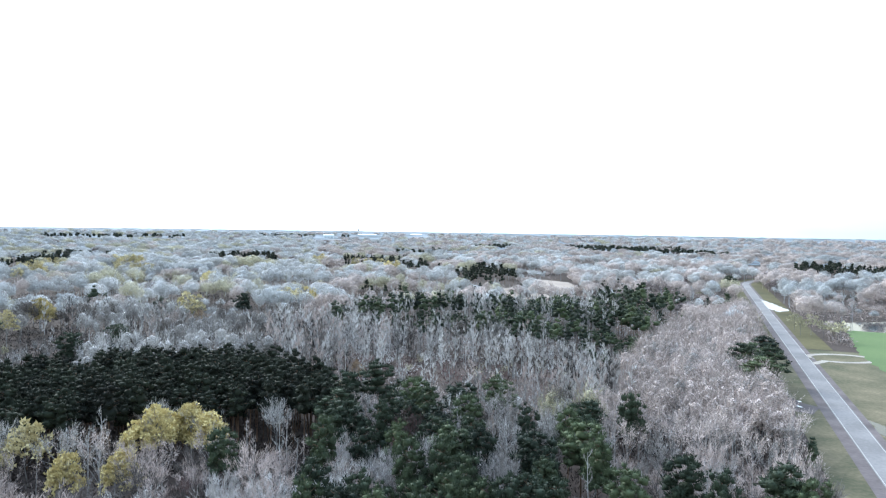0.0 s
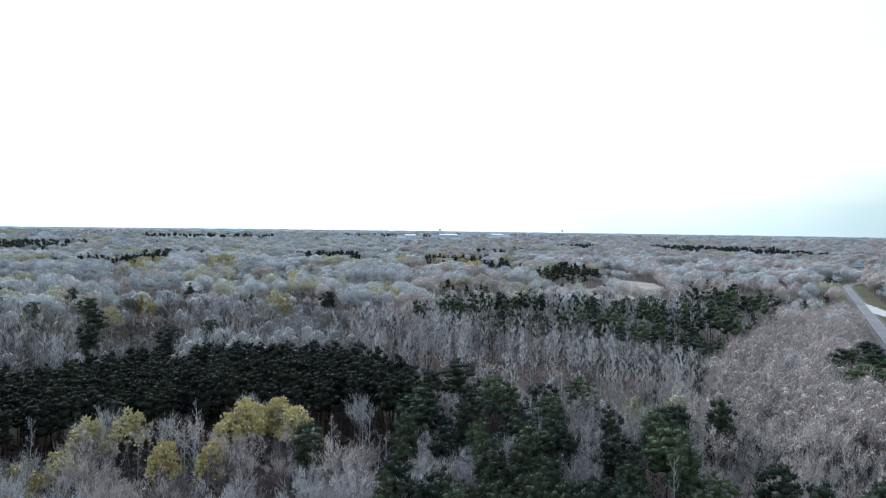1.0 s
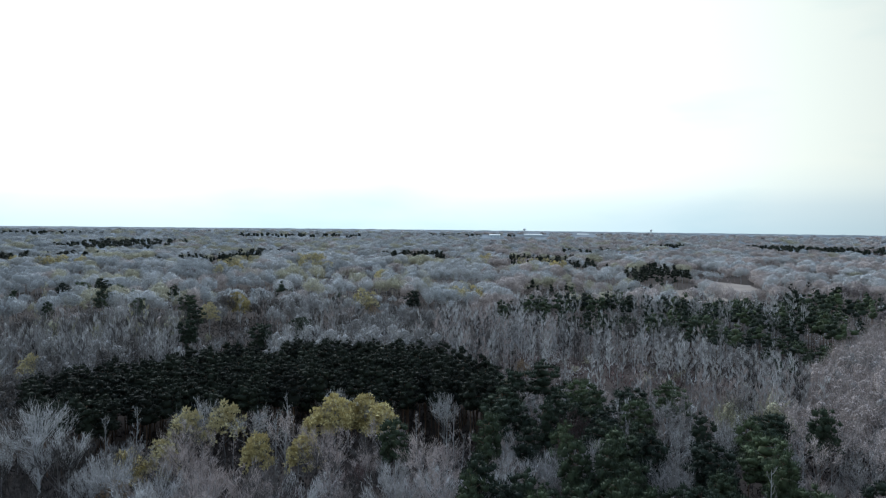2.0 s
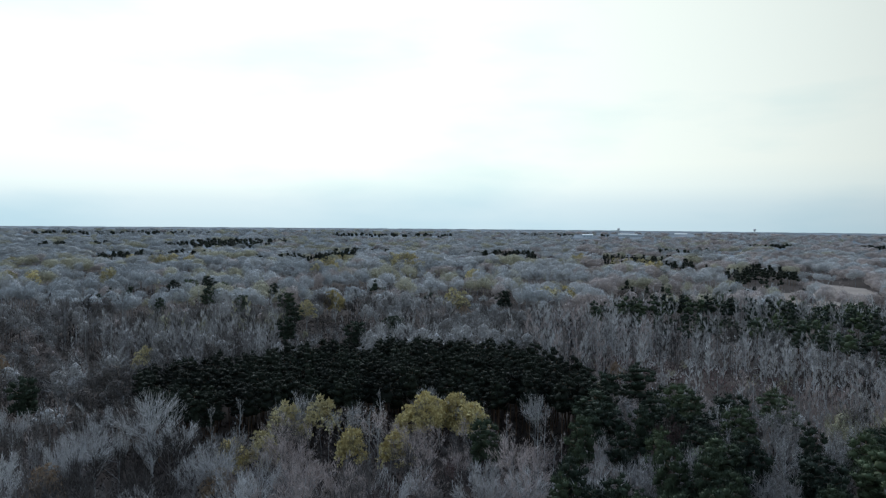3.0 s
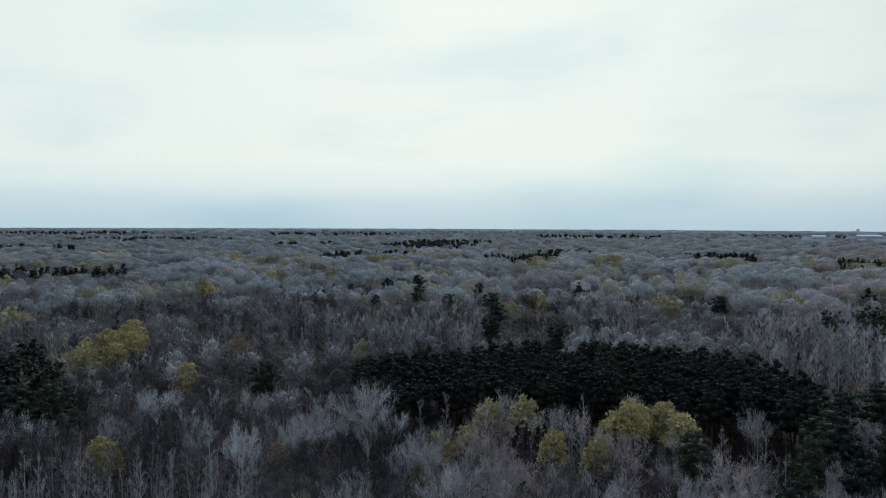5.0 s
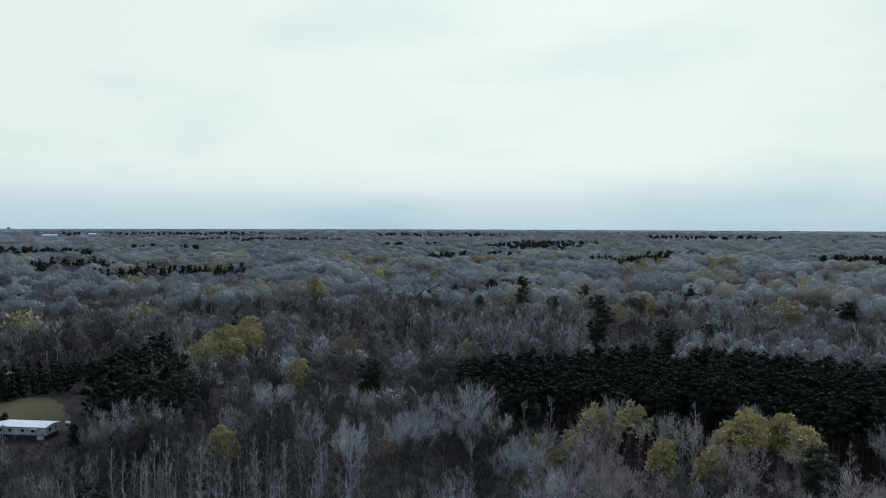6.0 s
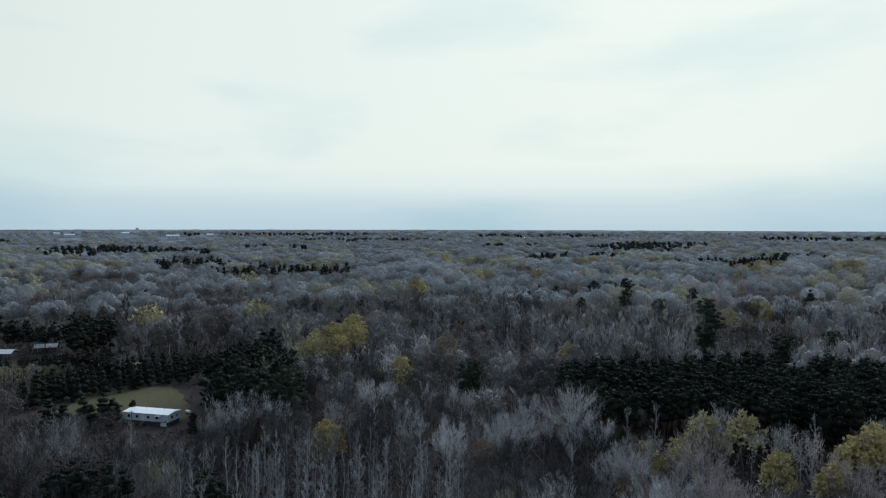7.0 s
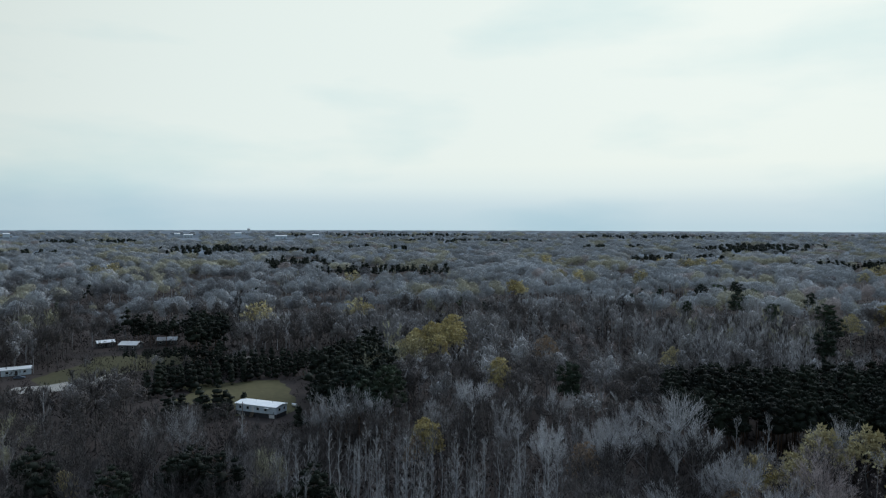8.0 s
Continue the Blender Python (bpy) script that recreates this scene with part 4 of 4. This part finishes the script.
def woods(near, far, step, seed, single, broad, slim, pine, shrub, scale=1.0):
    """Trees between two distances from the middle of the plan; the nearest ones of a kind stand singly."""
    x, y = scatter(near, far, step, seed)
    kind, colour = kinds(x, y, seed + 1)
    for tx, ty, tr in taken:
        kind[np.hypot(x - tx, y - ty) < tr] = 0
    r = np.random.default_rng(seed + 2)
    made = collections.Counter()
    jobs = collections.defaultdict(list)
    kind[inside(PINE_PLAN["stand"], x, y) | inside(PINE_PLAN["hedge"], x, y)] = 0
    for k in (1.03, 1.06, 1.09):     # a strip of open ground before the dense stand
        kind[inside(PINE_PLAN["stand"], x * k, y * k)] = 0
    if slim is MID_SLIM:
        x, y, kind, colour = thicken(x, y, kind, colour)
    if slim is NEAR_SLIM:
        u, v = scatter(96, 215, 5.0, 65)
        k, c = kinds(u, v, 66)
        m = inside(TYPE_PLAN["slim_near"], u, v) & (k == 3)
        x, y, kind, colour = np.append(x, u[m]), np.append(y, v[m]), np.append(kind, k[m]), np.append(colour, c[m])
    order = np.argsort(np.hypot(x, y))
    room, grown = headroom(x, y), tier(x, y)
    low, tall = inside(PINE_PLAN["plant_b"], x, y), inside(PINE_PLAN["band"], x, y)
    # groves and every pine past 600 m take the shade-darkened needle copy
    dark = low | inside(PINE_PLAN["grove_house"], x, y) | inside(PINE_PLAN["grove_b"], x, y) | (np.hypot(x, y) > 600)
    for i in order:
        k, c = int(kind[i]), colour[i]
        if not k:
            continue
        size, turn, tint = scale * (min(grown[i], 0.95) if k == 1 else grown[i]) * r.uniform(0.72, 1.12), r.uniform(0, 6.28), r.random()
        if k == 1 and low[i]:
            size *= 0.55
        if k == 1 and near > 700:
            size = scale * r.uniform(0.9, 1.08)
        if k == 1 and tall[i]:
            size = min(size * 1.3, 1.15)
        if room[i] < 5:
            continue
        size = min(size, room[i] / 20)
        if k == 4 and c not in ("rust", "mauve", "olive"):
            c = "olive"
        made[k] += 1
        if made[k] <= single:
            lib = {1: PINE, 2: BROAD[c], 3: SLIM[c], 4: SHRUB.get(c)}[k]
            name, label, category, upper = LABELS[k]
            if k in (2, 3):
                label = label.replace("leafless", HUES[c] + " leafless")
            plant(name, lib[r.integers(len(lib))], x[i], y[i], size, turn, label, category, name.replace("_", " ") + "s in the wood", upper)
            continue
        lib = {1: pine, 2: broad, 3: slim, 4: shrub}[k]
        wood, crown = lib[r.integers(len(lib))]
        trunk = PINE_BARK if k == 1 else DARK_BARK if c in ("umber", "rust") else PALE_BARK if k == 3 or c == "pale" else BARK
        # far crowns take the hazed off_ hues; near mauve ones borrow off_mauve
        leaf = (SHADED_NEEDLES if dark[i] else NEEDLES) if k == 1 else TWIGS["off_" + c if near > 400 else "off_" + c if near < 200 and c == "mauve" else "mid_" + c if k == 2 or near < 200 else c]
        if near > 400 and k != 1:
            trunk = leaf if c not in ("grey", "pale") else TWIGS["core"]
        key = "pine_wood" if k == 1 else "underwood" if k == 4 else "bare_wood"
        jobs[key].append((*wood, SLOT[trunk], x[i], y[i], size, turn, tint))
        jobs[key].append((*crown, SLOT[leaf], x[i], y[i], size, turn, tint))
    return jobs


jobs = []
for x, y in STAND_BACK:
    wood, crown = STAND[R.integers(6)][:2]
    size, turn, tint = R.uniform(0.86, 1.08), R.uniform(0, 6.28), R.random()
    jobs += [(*wood, SLOT[PINE_BARK], x, y, size, turn, tint), (*crown, SLOT[SHADED_NEEDLES], x, y, size, turn, tint)]
joined("pine_wood", jobs, "dark green pines at the back of a dense stand", "pine wood")
WOOD_LABELS = dict(pine_wood=("dark green pines in dense stands", "pine wood"), bare_wood=("leafless grey and mauve trees in a wide winter wood", "bare wood"),
                   underwood=("low red-brown brush between the trees", "underwood"), yellow_wood=("trees in pale yellow leaf far off in the wood", "yellow trees"))
for args in ((96, 215, 7.9, 21, 240, NEAR_BROAD, NEAR_SLIM, MID_PINE, MID_SHRUB), (215, 470, 8.8, 31, 0, MID_BROAD, MID_SLIM, MID_PINE, MID_SHRUB),
             (470, 790, 14.8, 41, 0, FAR_BROAD, FAR_SLIM, FAR_PINE, MID_SHRUB),
             (790, 1250, 17.5, 43, 0, OFF_BROAD, OFF_BROAD, FAR_PINE, MID_SHRUB), (1250, 2600, 29.5, 51, 0, LAST_BROAD, LAST_BROAD, LAST_PINE, MID_SHRUB),
             (2600, 3700, 48, 53, 0, LAST_BROAD, LAST_BROAD, LAST_PINE, MID_SHRUB, 1.25)):
    for key, jobs in woods(*args).items():
        joined(key, jobs, *WOOD_LABELS[key])
# a brush layer added to darken the gaps under the trees
for near, far, step, seed in ((100, 215, 4.4, 71), (215, 480, 6.0, 72), (480, 720, 9.0, 73)):
    x, y = scatter(near, far, step, seed)
    kind = kinds(x, y, seed)[0]
    keep = kind > 0
    room = np.clip(headroom(x, y) / 6, 0.55, 1)[keep]
    low = inside(TYPE_PLAN["rust"], x, y) | inside(TYPE_PLAN["clearing"], x, y)
    jobs = []
    pale_part = inside(TYPE_PLAN["slender"], x, y) | inside(PINE_PLAN["band"], x, y)
    for px, py, red, s, slim_part in zip(x[keep], y[keep], low[keep], room, pale_part[keep]):
        wood, crown = BRUSH[R.integers(5)]
        if slim_part and not red:
            hue = TWIGS["pale" if R.random() < 0.6 else "mauve"]
        else:
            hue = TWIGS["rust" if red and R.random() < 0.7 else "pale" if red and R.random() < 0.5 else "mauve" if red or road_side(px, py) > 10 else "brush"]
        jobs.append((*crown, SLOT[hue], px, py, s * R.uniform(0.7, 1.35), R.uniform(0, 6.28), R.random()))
    joined("brushwood", jobs, "dark brown brush added under the trees to deepen the gaps", "brushwood")
jobs = []
for x, y, w in FAR_YELLOWS:
    for i in range(max(2, int(w / 7))):
        px, py = x + R.normal() * w * 0.3 * (i > 0), y + R.normal() * w * 0.3 * (i > 0)
        wood, crown = MID_LEAFY[R.integers(4)]
        size, turn, tint = R.uniform(1.15, 1.5), R.uniform(0, 6.28), R.random()
        if road_side(px, py) > 0:     # low budding bushes by the road
            size *= 0.55
        jobs += [(*wood, SLOT[BARK], px, py, size, turn, tint), (*crown, SLOT[TWIGS["olive"] if road_side(px, py) > 0 else STRAW if R.random() < 0.6 else YELLOW], px, py, size, turn, tint)]
joined("yellow_wood", jobs, *WOOD_LABELS["yellow_wood"])


def tops(d, x, y):
    w = wave(x, y, 45, 3) * 2 + wave(x, y, 150, 4) * 3
    grown = min(1, max(0, (d - 3300) / 400))
    return float(rise(d) + 1 + w * (0.5 + 0.5 * grown) + 9 * grown) if d > 1520 else 1.0


sheet("far_woodland", np.geomspace(1500, 4900, 100), 360, tops, FAR, "blue-grey hazed treetops of woods reaching to the horizon", "stuff", -40, 102)

# ---- buildings and small things ----
SIDING = paint("pale_blue_siding", (0.60, 0.70, 0.78), 0.55, 0, 0.3)
ROOF_WHITE = paint("white_coated_roof", (0.86, 0.87, 0.88), 0.45, 0, 0.2, 0.8)
ROOF_GREY = paint("grey_metal_roof", (0.50, 0.52, 0.55), 0.4, 0.2, 0.3)
DARK = paint("dark_skirting", (0.06, 0.06, 0.065), 0.8, 0, 0.4)
DUSK_WALL = paint("weathered_grey_boards", (0.13, 0.135, 0.14), 0.85, 0, 0.4)
WHITE = paint("white_paint", (0.75, 0.76, 0.77), 0.5, 0, 0.2)
WOOD = paint("weathered_wood", (0.16, 0.13, 0.10), 0.9, 0, 0.4)
METAL = paint("grey_steel", (0.35, 0.36, 0.37), 0.4, 0.7, 0.2)
RUBBER = paint("tyre_rubber", (0.02, 0.02, 0.02), 0.9, 0, 0.2)
BLUE = paint("dull_blue_car_paint", (0.10, 0.13, 0.17), 0.35, 0.1, 0.2)
GLASS = paint("dark_window_glass", (0.02, 0.025, 0.03), 0.06, 0, 0.1)


def solid(name, size, at, material, parent, label="", bevel=0.03, turn=0.0):
    """A box with rounded edges; at is the middle of its foot."""
    bm = bmesh.new()
    bmesh.ops.create_cube(bm, size=1.0)
    for v in bm.verts:
        v.co = Vector((v.co.x * size[0], v.co.y * size[1], (v.co.z + 0.5) * size[2]))
    if bevel:
        bmesh.ops.bevel(bm, geom=bm.edges[:], offset=min(bevel, min(size) * 0.3), segments=2, affect="EDGES")
    bmesh.ops.transform(bm, matrix=pose(*at, 0, 0, turn), verts=bm.verts)
    me = bpy.data.meshes.new(name)
    bm.to_mesh(me)
    bm.free()
    me.materials.append(material)
    return part(name, me, parent, label)


def gable(name, length, width, foot, peak, eave, thick, material, parent, label=""):
    """A low two-sided roof with overhang and thickness."""
    l, w = length / 2 + eave, width / 2 + eave
    ring = [(-w, foot), (0, peak), (w, foot), (w, foot - thick), (0, peak - thick), (-w, foot - thick)]
    bm = bmesh.new()
    ends = [[bm.verts.new((x, y, z)) for y, z in ring] for x in (-l, l)]
    for i in range(6):
        j = (i + 1) % 6
        bm.faces.new((ends[0][i], ends[0][j], ends[1][j], ends[1][i]))
    bm.faces.new((ends[0][0], ends[0][5], ends[0][4], ends[0][1]))
    bm.faces.new((ends[0][1], ends[0][4], ends[0][3], ends[0][2]))
    bm.faces.new((ends[1][1], ends[1][4], ends[1][5], ends[1][0]))
    bm.faces.new((ends[1][2], ends[1][3], ends[1][4], ends[1][1]))
    bmesh.ops.recalc_face_normals(bm, faces=bm.faces)
    me = bpy.data.meshes.new(name)
    bm.to_mesh(me)
    bm.free()
    me.materials.append(material)
    return part(name, me, parent, label)


def rod(name, a, b, r0, r1, material, parent, sides=10, label=""):
    s = Shape()
    s.tube([a, tuple((np.array(a) + np.array(b)) / 2), b], [r0, (r0 + r1) / 2, r1], sides)
    return part(name, tri_mesh(name, *s.arrays(), [material]), parent, label)


def window(at, size, parent, axis):
    """A framed window on a wall; axis 0: it looks along x, 1: along y."""
    dims = (0.08, size[0], size[1]) if axis == 0 else (size[0], 0.08, size[1])
    w = solid("window", dims, at, WHITE, parent, bevel=0.01)
    inner = (0.10, size[0] - 0.16, size[1] - 0.16) if axis == 0 else (size[0] - 0.16, 0.10, size[1] - 0.16)
    solid("pane", inner, (at[0], at[1], at[2] + 0.08), GLASS, w, bevel=0)


def mobile_home(x, y, turn):
    home = new("mobile_home")
    L, W = 16.8, 6.4
    solid("skirting", (L - 0.2, W - 0.2, 1.5), (0, 0, 0), DARK, home, "dark shaded skirting under the floor")
    solid("wall", (L, W, 2.55), (0, 0, 1.5), SIDING, home, "pale blue-grey siding")
    gable("roof", L, W, 4.08, 4.55, 0.30, 0.14, ROOF_WHITE, home, "low white coated roof")
    solid("skirt_panel", (2.2, 0.1, 1.2), (6.6, -W / 2 + 0.06, 0.1), WHITE, home, "white lattice panel beside the steps")
    for i in range(9):
        solid("siding_seam", (0.05, 0.05, 2.4), (-7.4 + i * 1.85, -W / 2 - 0.01, 1.55), WHITE, home, bevel=0.01)
    for wx in (-6.3, -3.2, 1.0, 4.2):
        window((wx, -W / 2 - 0.03, 2.35), (1.1, 1.05), home, 1)
    window((L / 2 + 0.03, -1.2, 2.35), (1.2, 1.1), home, 0)
    window((L / 2 + 0.03, 1.5, 2.35), (0.9, 1.0), home, 0)
    solid("door", (0.95, 0.09, 2.0), (-1.1, -W / 2 - 0.03, 1.55), WHITE, home, "white front door")
    solid("awning", (2.0, 1.0, 0.08), (5.0, -W / 2 - 0.5, 3.55), WHITE, home, "small white window awning")
    for i in range(4):
        solid("step", (1.4, 0.3, 0.34), (-1.1, -W / 2 - 0.3 - 0.3 * i, 1.10 - 0.34 * i), WOOD, home)
    rod("vent_pipe", (-3, 1.2, 4.2), (-3, 1.2, 4.9), 0.08, 0.08, METAL, home)
    rod("vent_pipe", (4, 1.0, 4.2), (4, 1.0, 4.8), 0.08, 0.08, METAL, home)
    home.matrix_world = pose(x, y, 0, 0, 0, turn)
    return tagged(home, "pale blue-grey mobile home with a white roof on the lawn", "mobile home")


mobile_home(-243.2, 55.1, 40.5)
pole = new("utility_pole")
rod("shaft", (0, 0, 0), (0, 0, 8.0), 0.14, 0.09, WOOD, pole)
solid("crossarm", (1.6, 0.1, 0.12), (0, 0, 7.4), WOOD, pole, bevel=0.01)
pole.matrix_world = pose(-232, 46.5, 0, 0, 0, 40)
tagged(pole, "dark weathered wooden pole standing before the mobile home", "utility pole")
other = copy_thing(pole, pose(352, 830, 0, 0, 0, 70))
other["label"] = "weathered wooden pole beside the bend of the road"
tank = new("gas_tank")
rod("body", (-1.2, 0, 1.0), (1.2, 0, 1.0), 0.5, 0.5, WHITE, tank, 14)
solid("foot", (0.15, 0.7, 0.6), (-0.8, 0, 0), METAL, tank)
solid("foot", (0.15, 0.7, 0.6), (0.8, 0, 0), METAL, tank)
tank.matrix_world = pose(-247, 68, 0, 0, 0, 20)
tagged(tank, "white gas tank on the lawn behind the mobile home", "gas tank")


def small_house(x, y, turn, length, width, roof, wall, label):
    house = new("house")
    solid("wall", (length, width, 2.7), (0, 0, 0), wall, house)
    gable("roof", length, width, 2.75, 2.75 + width * 0.2, 0.4, 0.15, roof, house, "pale metal roof")
    for wx in (-length * 0.3, length * 0.28):
        window((wx, -width / 2 - 0.03, 1.0), (1.2, 1.1), house, 1)
    window((length / 2 + 0.03, 0, 1.0), (1.1, 1.1), house, 0)
    solid("door", (0.95, 0.09, 2.05), (0, -width / 2 - 0.03, 0.05), DARK, house)
    house.matrix_world = pose(x, y, 0, 0, 0, turn)
    return tagged(house, label, "house", "houses among the trees")


small_house(-417, 11, 100, 8.5, 5.5, ROOF_WHITE, DUSK_WALL, "small pale house with a white roof among dark trees")
small_house(-404, 23, 60, 9.5, 7.5, ROOF_WHITE, DUSK_WALL, "small house with a broad pale metal roof")
small_house(-411, 42, 75, 10, 7, ROOF_GREY, DUSK_WALL, "small house with a grey metal roof under trees")
small_house(-357, -26, 95, 11.5, 4.5, ROOF_WHITE, SIDING, "long white trailer house beside the gravel lot")


def car(x, y, turn, material, label):
    c = new("car")
    prof = [(-2.2, 0.35), (-2.25, 0.85), (-1.55, 0.98), (-1.05, 1.42), (0.55, 1.45), (1.2, 1.0), (2.1, 0.85), (2.2, 0.40)]
    bm = bmesh.new()
    sides = [[bm.verts.new((px, s * (0.86 if pz < 1.2 else 0.68), pz)) for px, pz in prof] for s in (-1, 1)]
    n = len(prof)
    for i in range(n):
        j = (i + 1) % n
        bm.faces.new((sides[0][i], sides[0][j], sides[1][j], sides[1][i]))
    for s in sides:
        bm.faces.new(s)
    bmesh.ops.recalc_face_normals(bm, faces=bm.faces)
    bmesh.ops.bevel(bm, geom=bm.edges[:], offset=0.06, segments=2, affect="EDGES")
    me = bpy.data.meshes.new("body")
    bm.to_mesh(me)
    bm.free()
    me.materials.append(material)
    part("body", me, c)
    solid("windscreen", (0.06, 1.3, 0.40), (0.92, 0, 1.02), GLASS, c, bevel=0.01)
    for s in (-1, 1):
        solid("side_window", (1.3, 0.06, 0.32), (-0.25, s * 0.80, 1.04), GLASS, c, bevel=0.01)
        for wx in (-1.35, 1.35):
            rod("wheel", (wx, s * 0.72, 0.32), (wx, s * 0.92, 0.32), 0.32, 0.32, RUBBER, c, 14)
    c.matrix_world = pose(x, y, 0.05, 0, 0, turn)
    return tagged(c, label, "car")


car(-346, -24, 80, BLUE, "dull blue car parked before the trailer house")
flat("gravel_lot", [(-327, -24), (-318, -27), (-312, -14), (-318, 4), (-336, 16), (-342, 12), (-330, 0)], 0.10, GRAVEL, "pale gravel lot seen between trees", "gravel lot")
flat("gravel_drive", [(-372, 47), (-366, 46), (-352, 66), (-336, 86), (-340, 89), (-360, 70)], 0.06, GRAVEL, "pale gravel drive between the far houses", "drive")


def track(name, points, width, z, material, label, category):
    """A narrow strip of ground along a line of points."""
    p = np.array(points, float)
    d = unit(np.gradient(p, axis=0))
    n = np.stack([d[:, 1], -d[:, 0]], 1) * width / 2
    v = [(*q, z) for a, b in zip(p - n, p + n) for q in (a, b)]
    f = [t for i in range(len(p) - 1) for t in ((2 * i, 2 * i + 1, 2 * i + 3), (2 * i, 2 * i + 3, 2 * i + 2))]
    return tagged(new(name, tri_mesh(name, v, f, [material])), label, category, kind="structure")


loop = [(188, 350)] + [(211 + 17 * math.cos(a), 366 + 12 * math.sin(a)) for a in np.linspace(-2.4, 3.3, 22)] + [(193, 366)]
track("gravel_drive", loop, 4.0, 0.12, GRAVEL, "pale gravel loop drive beside the road", "drive")
flat("wet_ground", [(126, 276), (133, 290), (140, 276), (143, 262), (136, 252), (128, 262)], 0.09, SHOULDER, "dark wet ground at the edge of the wood", "wet ground")
flat("ditch", [(150, 247), (153, 245), (150, 228), (143, 210), (140, 211), (146, 230)], 0.10, WATER, "water-filled roadside ditch that mirrors the sky", "ditch")
for sx, sy, sl in ((131, 271, 2.4), (133.5, 273, 1.6), (140, 270, 2.0), (136, 262, 2.6)):
    sheet_ob = new("scrap_sheet")
    solid("panel", (sl, 1.2, 0.06), (0, 0, 0.25), WHITE, sheet_ob, bevel=0.01)
    solid("block", (sl * 0.7, 0.8, 0.3), (0, 0, 0), DARK, sheet_ob, bevel=0.02)
    sheet_ob.matrix_world = pose(sx, sy, 0, 0, 0, sl * 40)
    tagged(sheet_ob, "white scrap sheet lying on a dark pile", "scrap", "scrap beside the road")


def water_tower(turn, d, height):
    t = new("water_tower")
    s = Shape()
    z = np.array([0, 0.12, 0.55, 0.68, 0.80, 0.90, 0.97, 1.0]) * height
    s.tube([(0, 0, v) for v in z], [2.6, 1.5, 1.5, 3.5, 7.5, 7.8, 4.5, 0.3], 16)
    part("tank", tri_mesh("tank", *s.arrays(), [WHITE]), t)
    for i in range(4):
        a = i * math.pi / 2
        rod("leg", (6 * math.cos(a), 6 * math.sin(a), 0), (5 * math.cos(a), 5 * math.sin(a), height * 0.78), 0.4, 0.35, WHITE, t, 6)
    a = radians(turn)
    t.matrix_world = pose(-math.sin(a) * d, math.cos(a) * d, float(rise(d)))
    return tagged(t, "white water tower rising over the far woods", "water tower", "water towers on the horizon")


for turn, d, h in ((6.9, 4000, 38), (-3.05, 4300, 38), (78.1, 3600, 40)):
    water_tower(turn, d, h)


def hall(turn, d, length, width, height):
    h = new("warehouse")
    solid("wall", (length, width, height), (0, 0, 0), SIDING, h, bevel=0.2)
    gable("roof", length, width, height + 0.1, height + 2.5, 0.5, 0.4, ROOF_WHITE, h)
    for i in range(3):
        solid("door", (5, 0.3, 5), (-length * 0.3 + i * length * 0.3, -width / 2 - 0.1, 0), DARK, h, bevel=0.02)
    a = radians(turn)
    h.matrix_world = pose(-math.sin(a) * d, math.cos(a) * d, float(rise(d)), 0, 0, turn)
    return tagged(h, "white flat warehouse far off over the treetops", "warehouse", "warehouses on the horizon")


for turn, d, l, h in FAR_HALLS:
    hall(turn, d, l, 30, h)
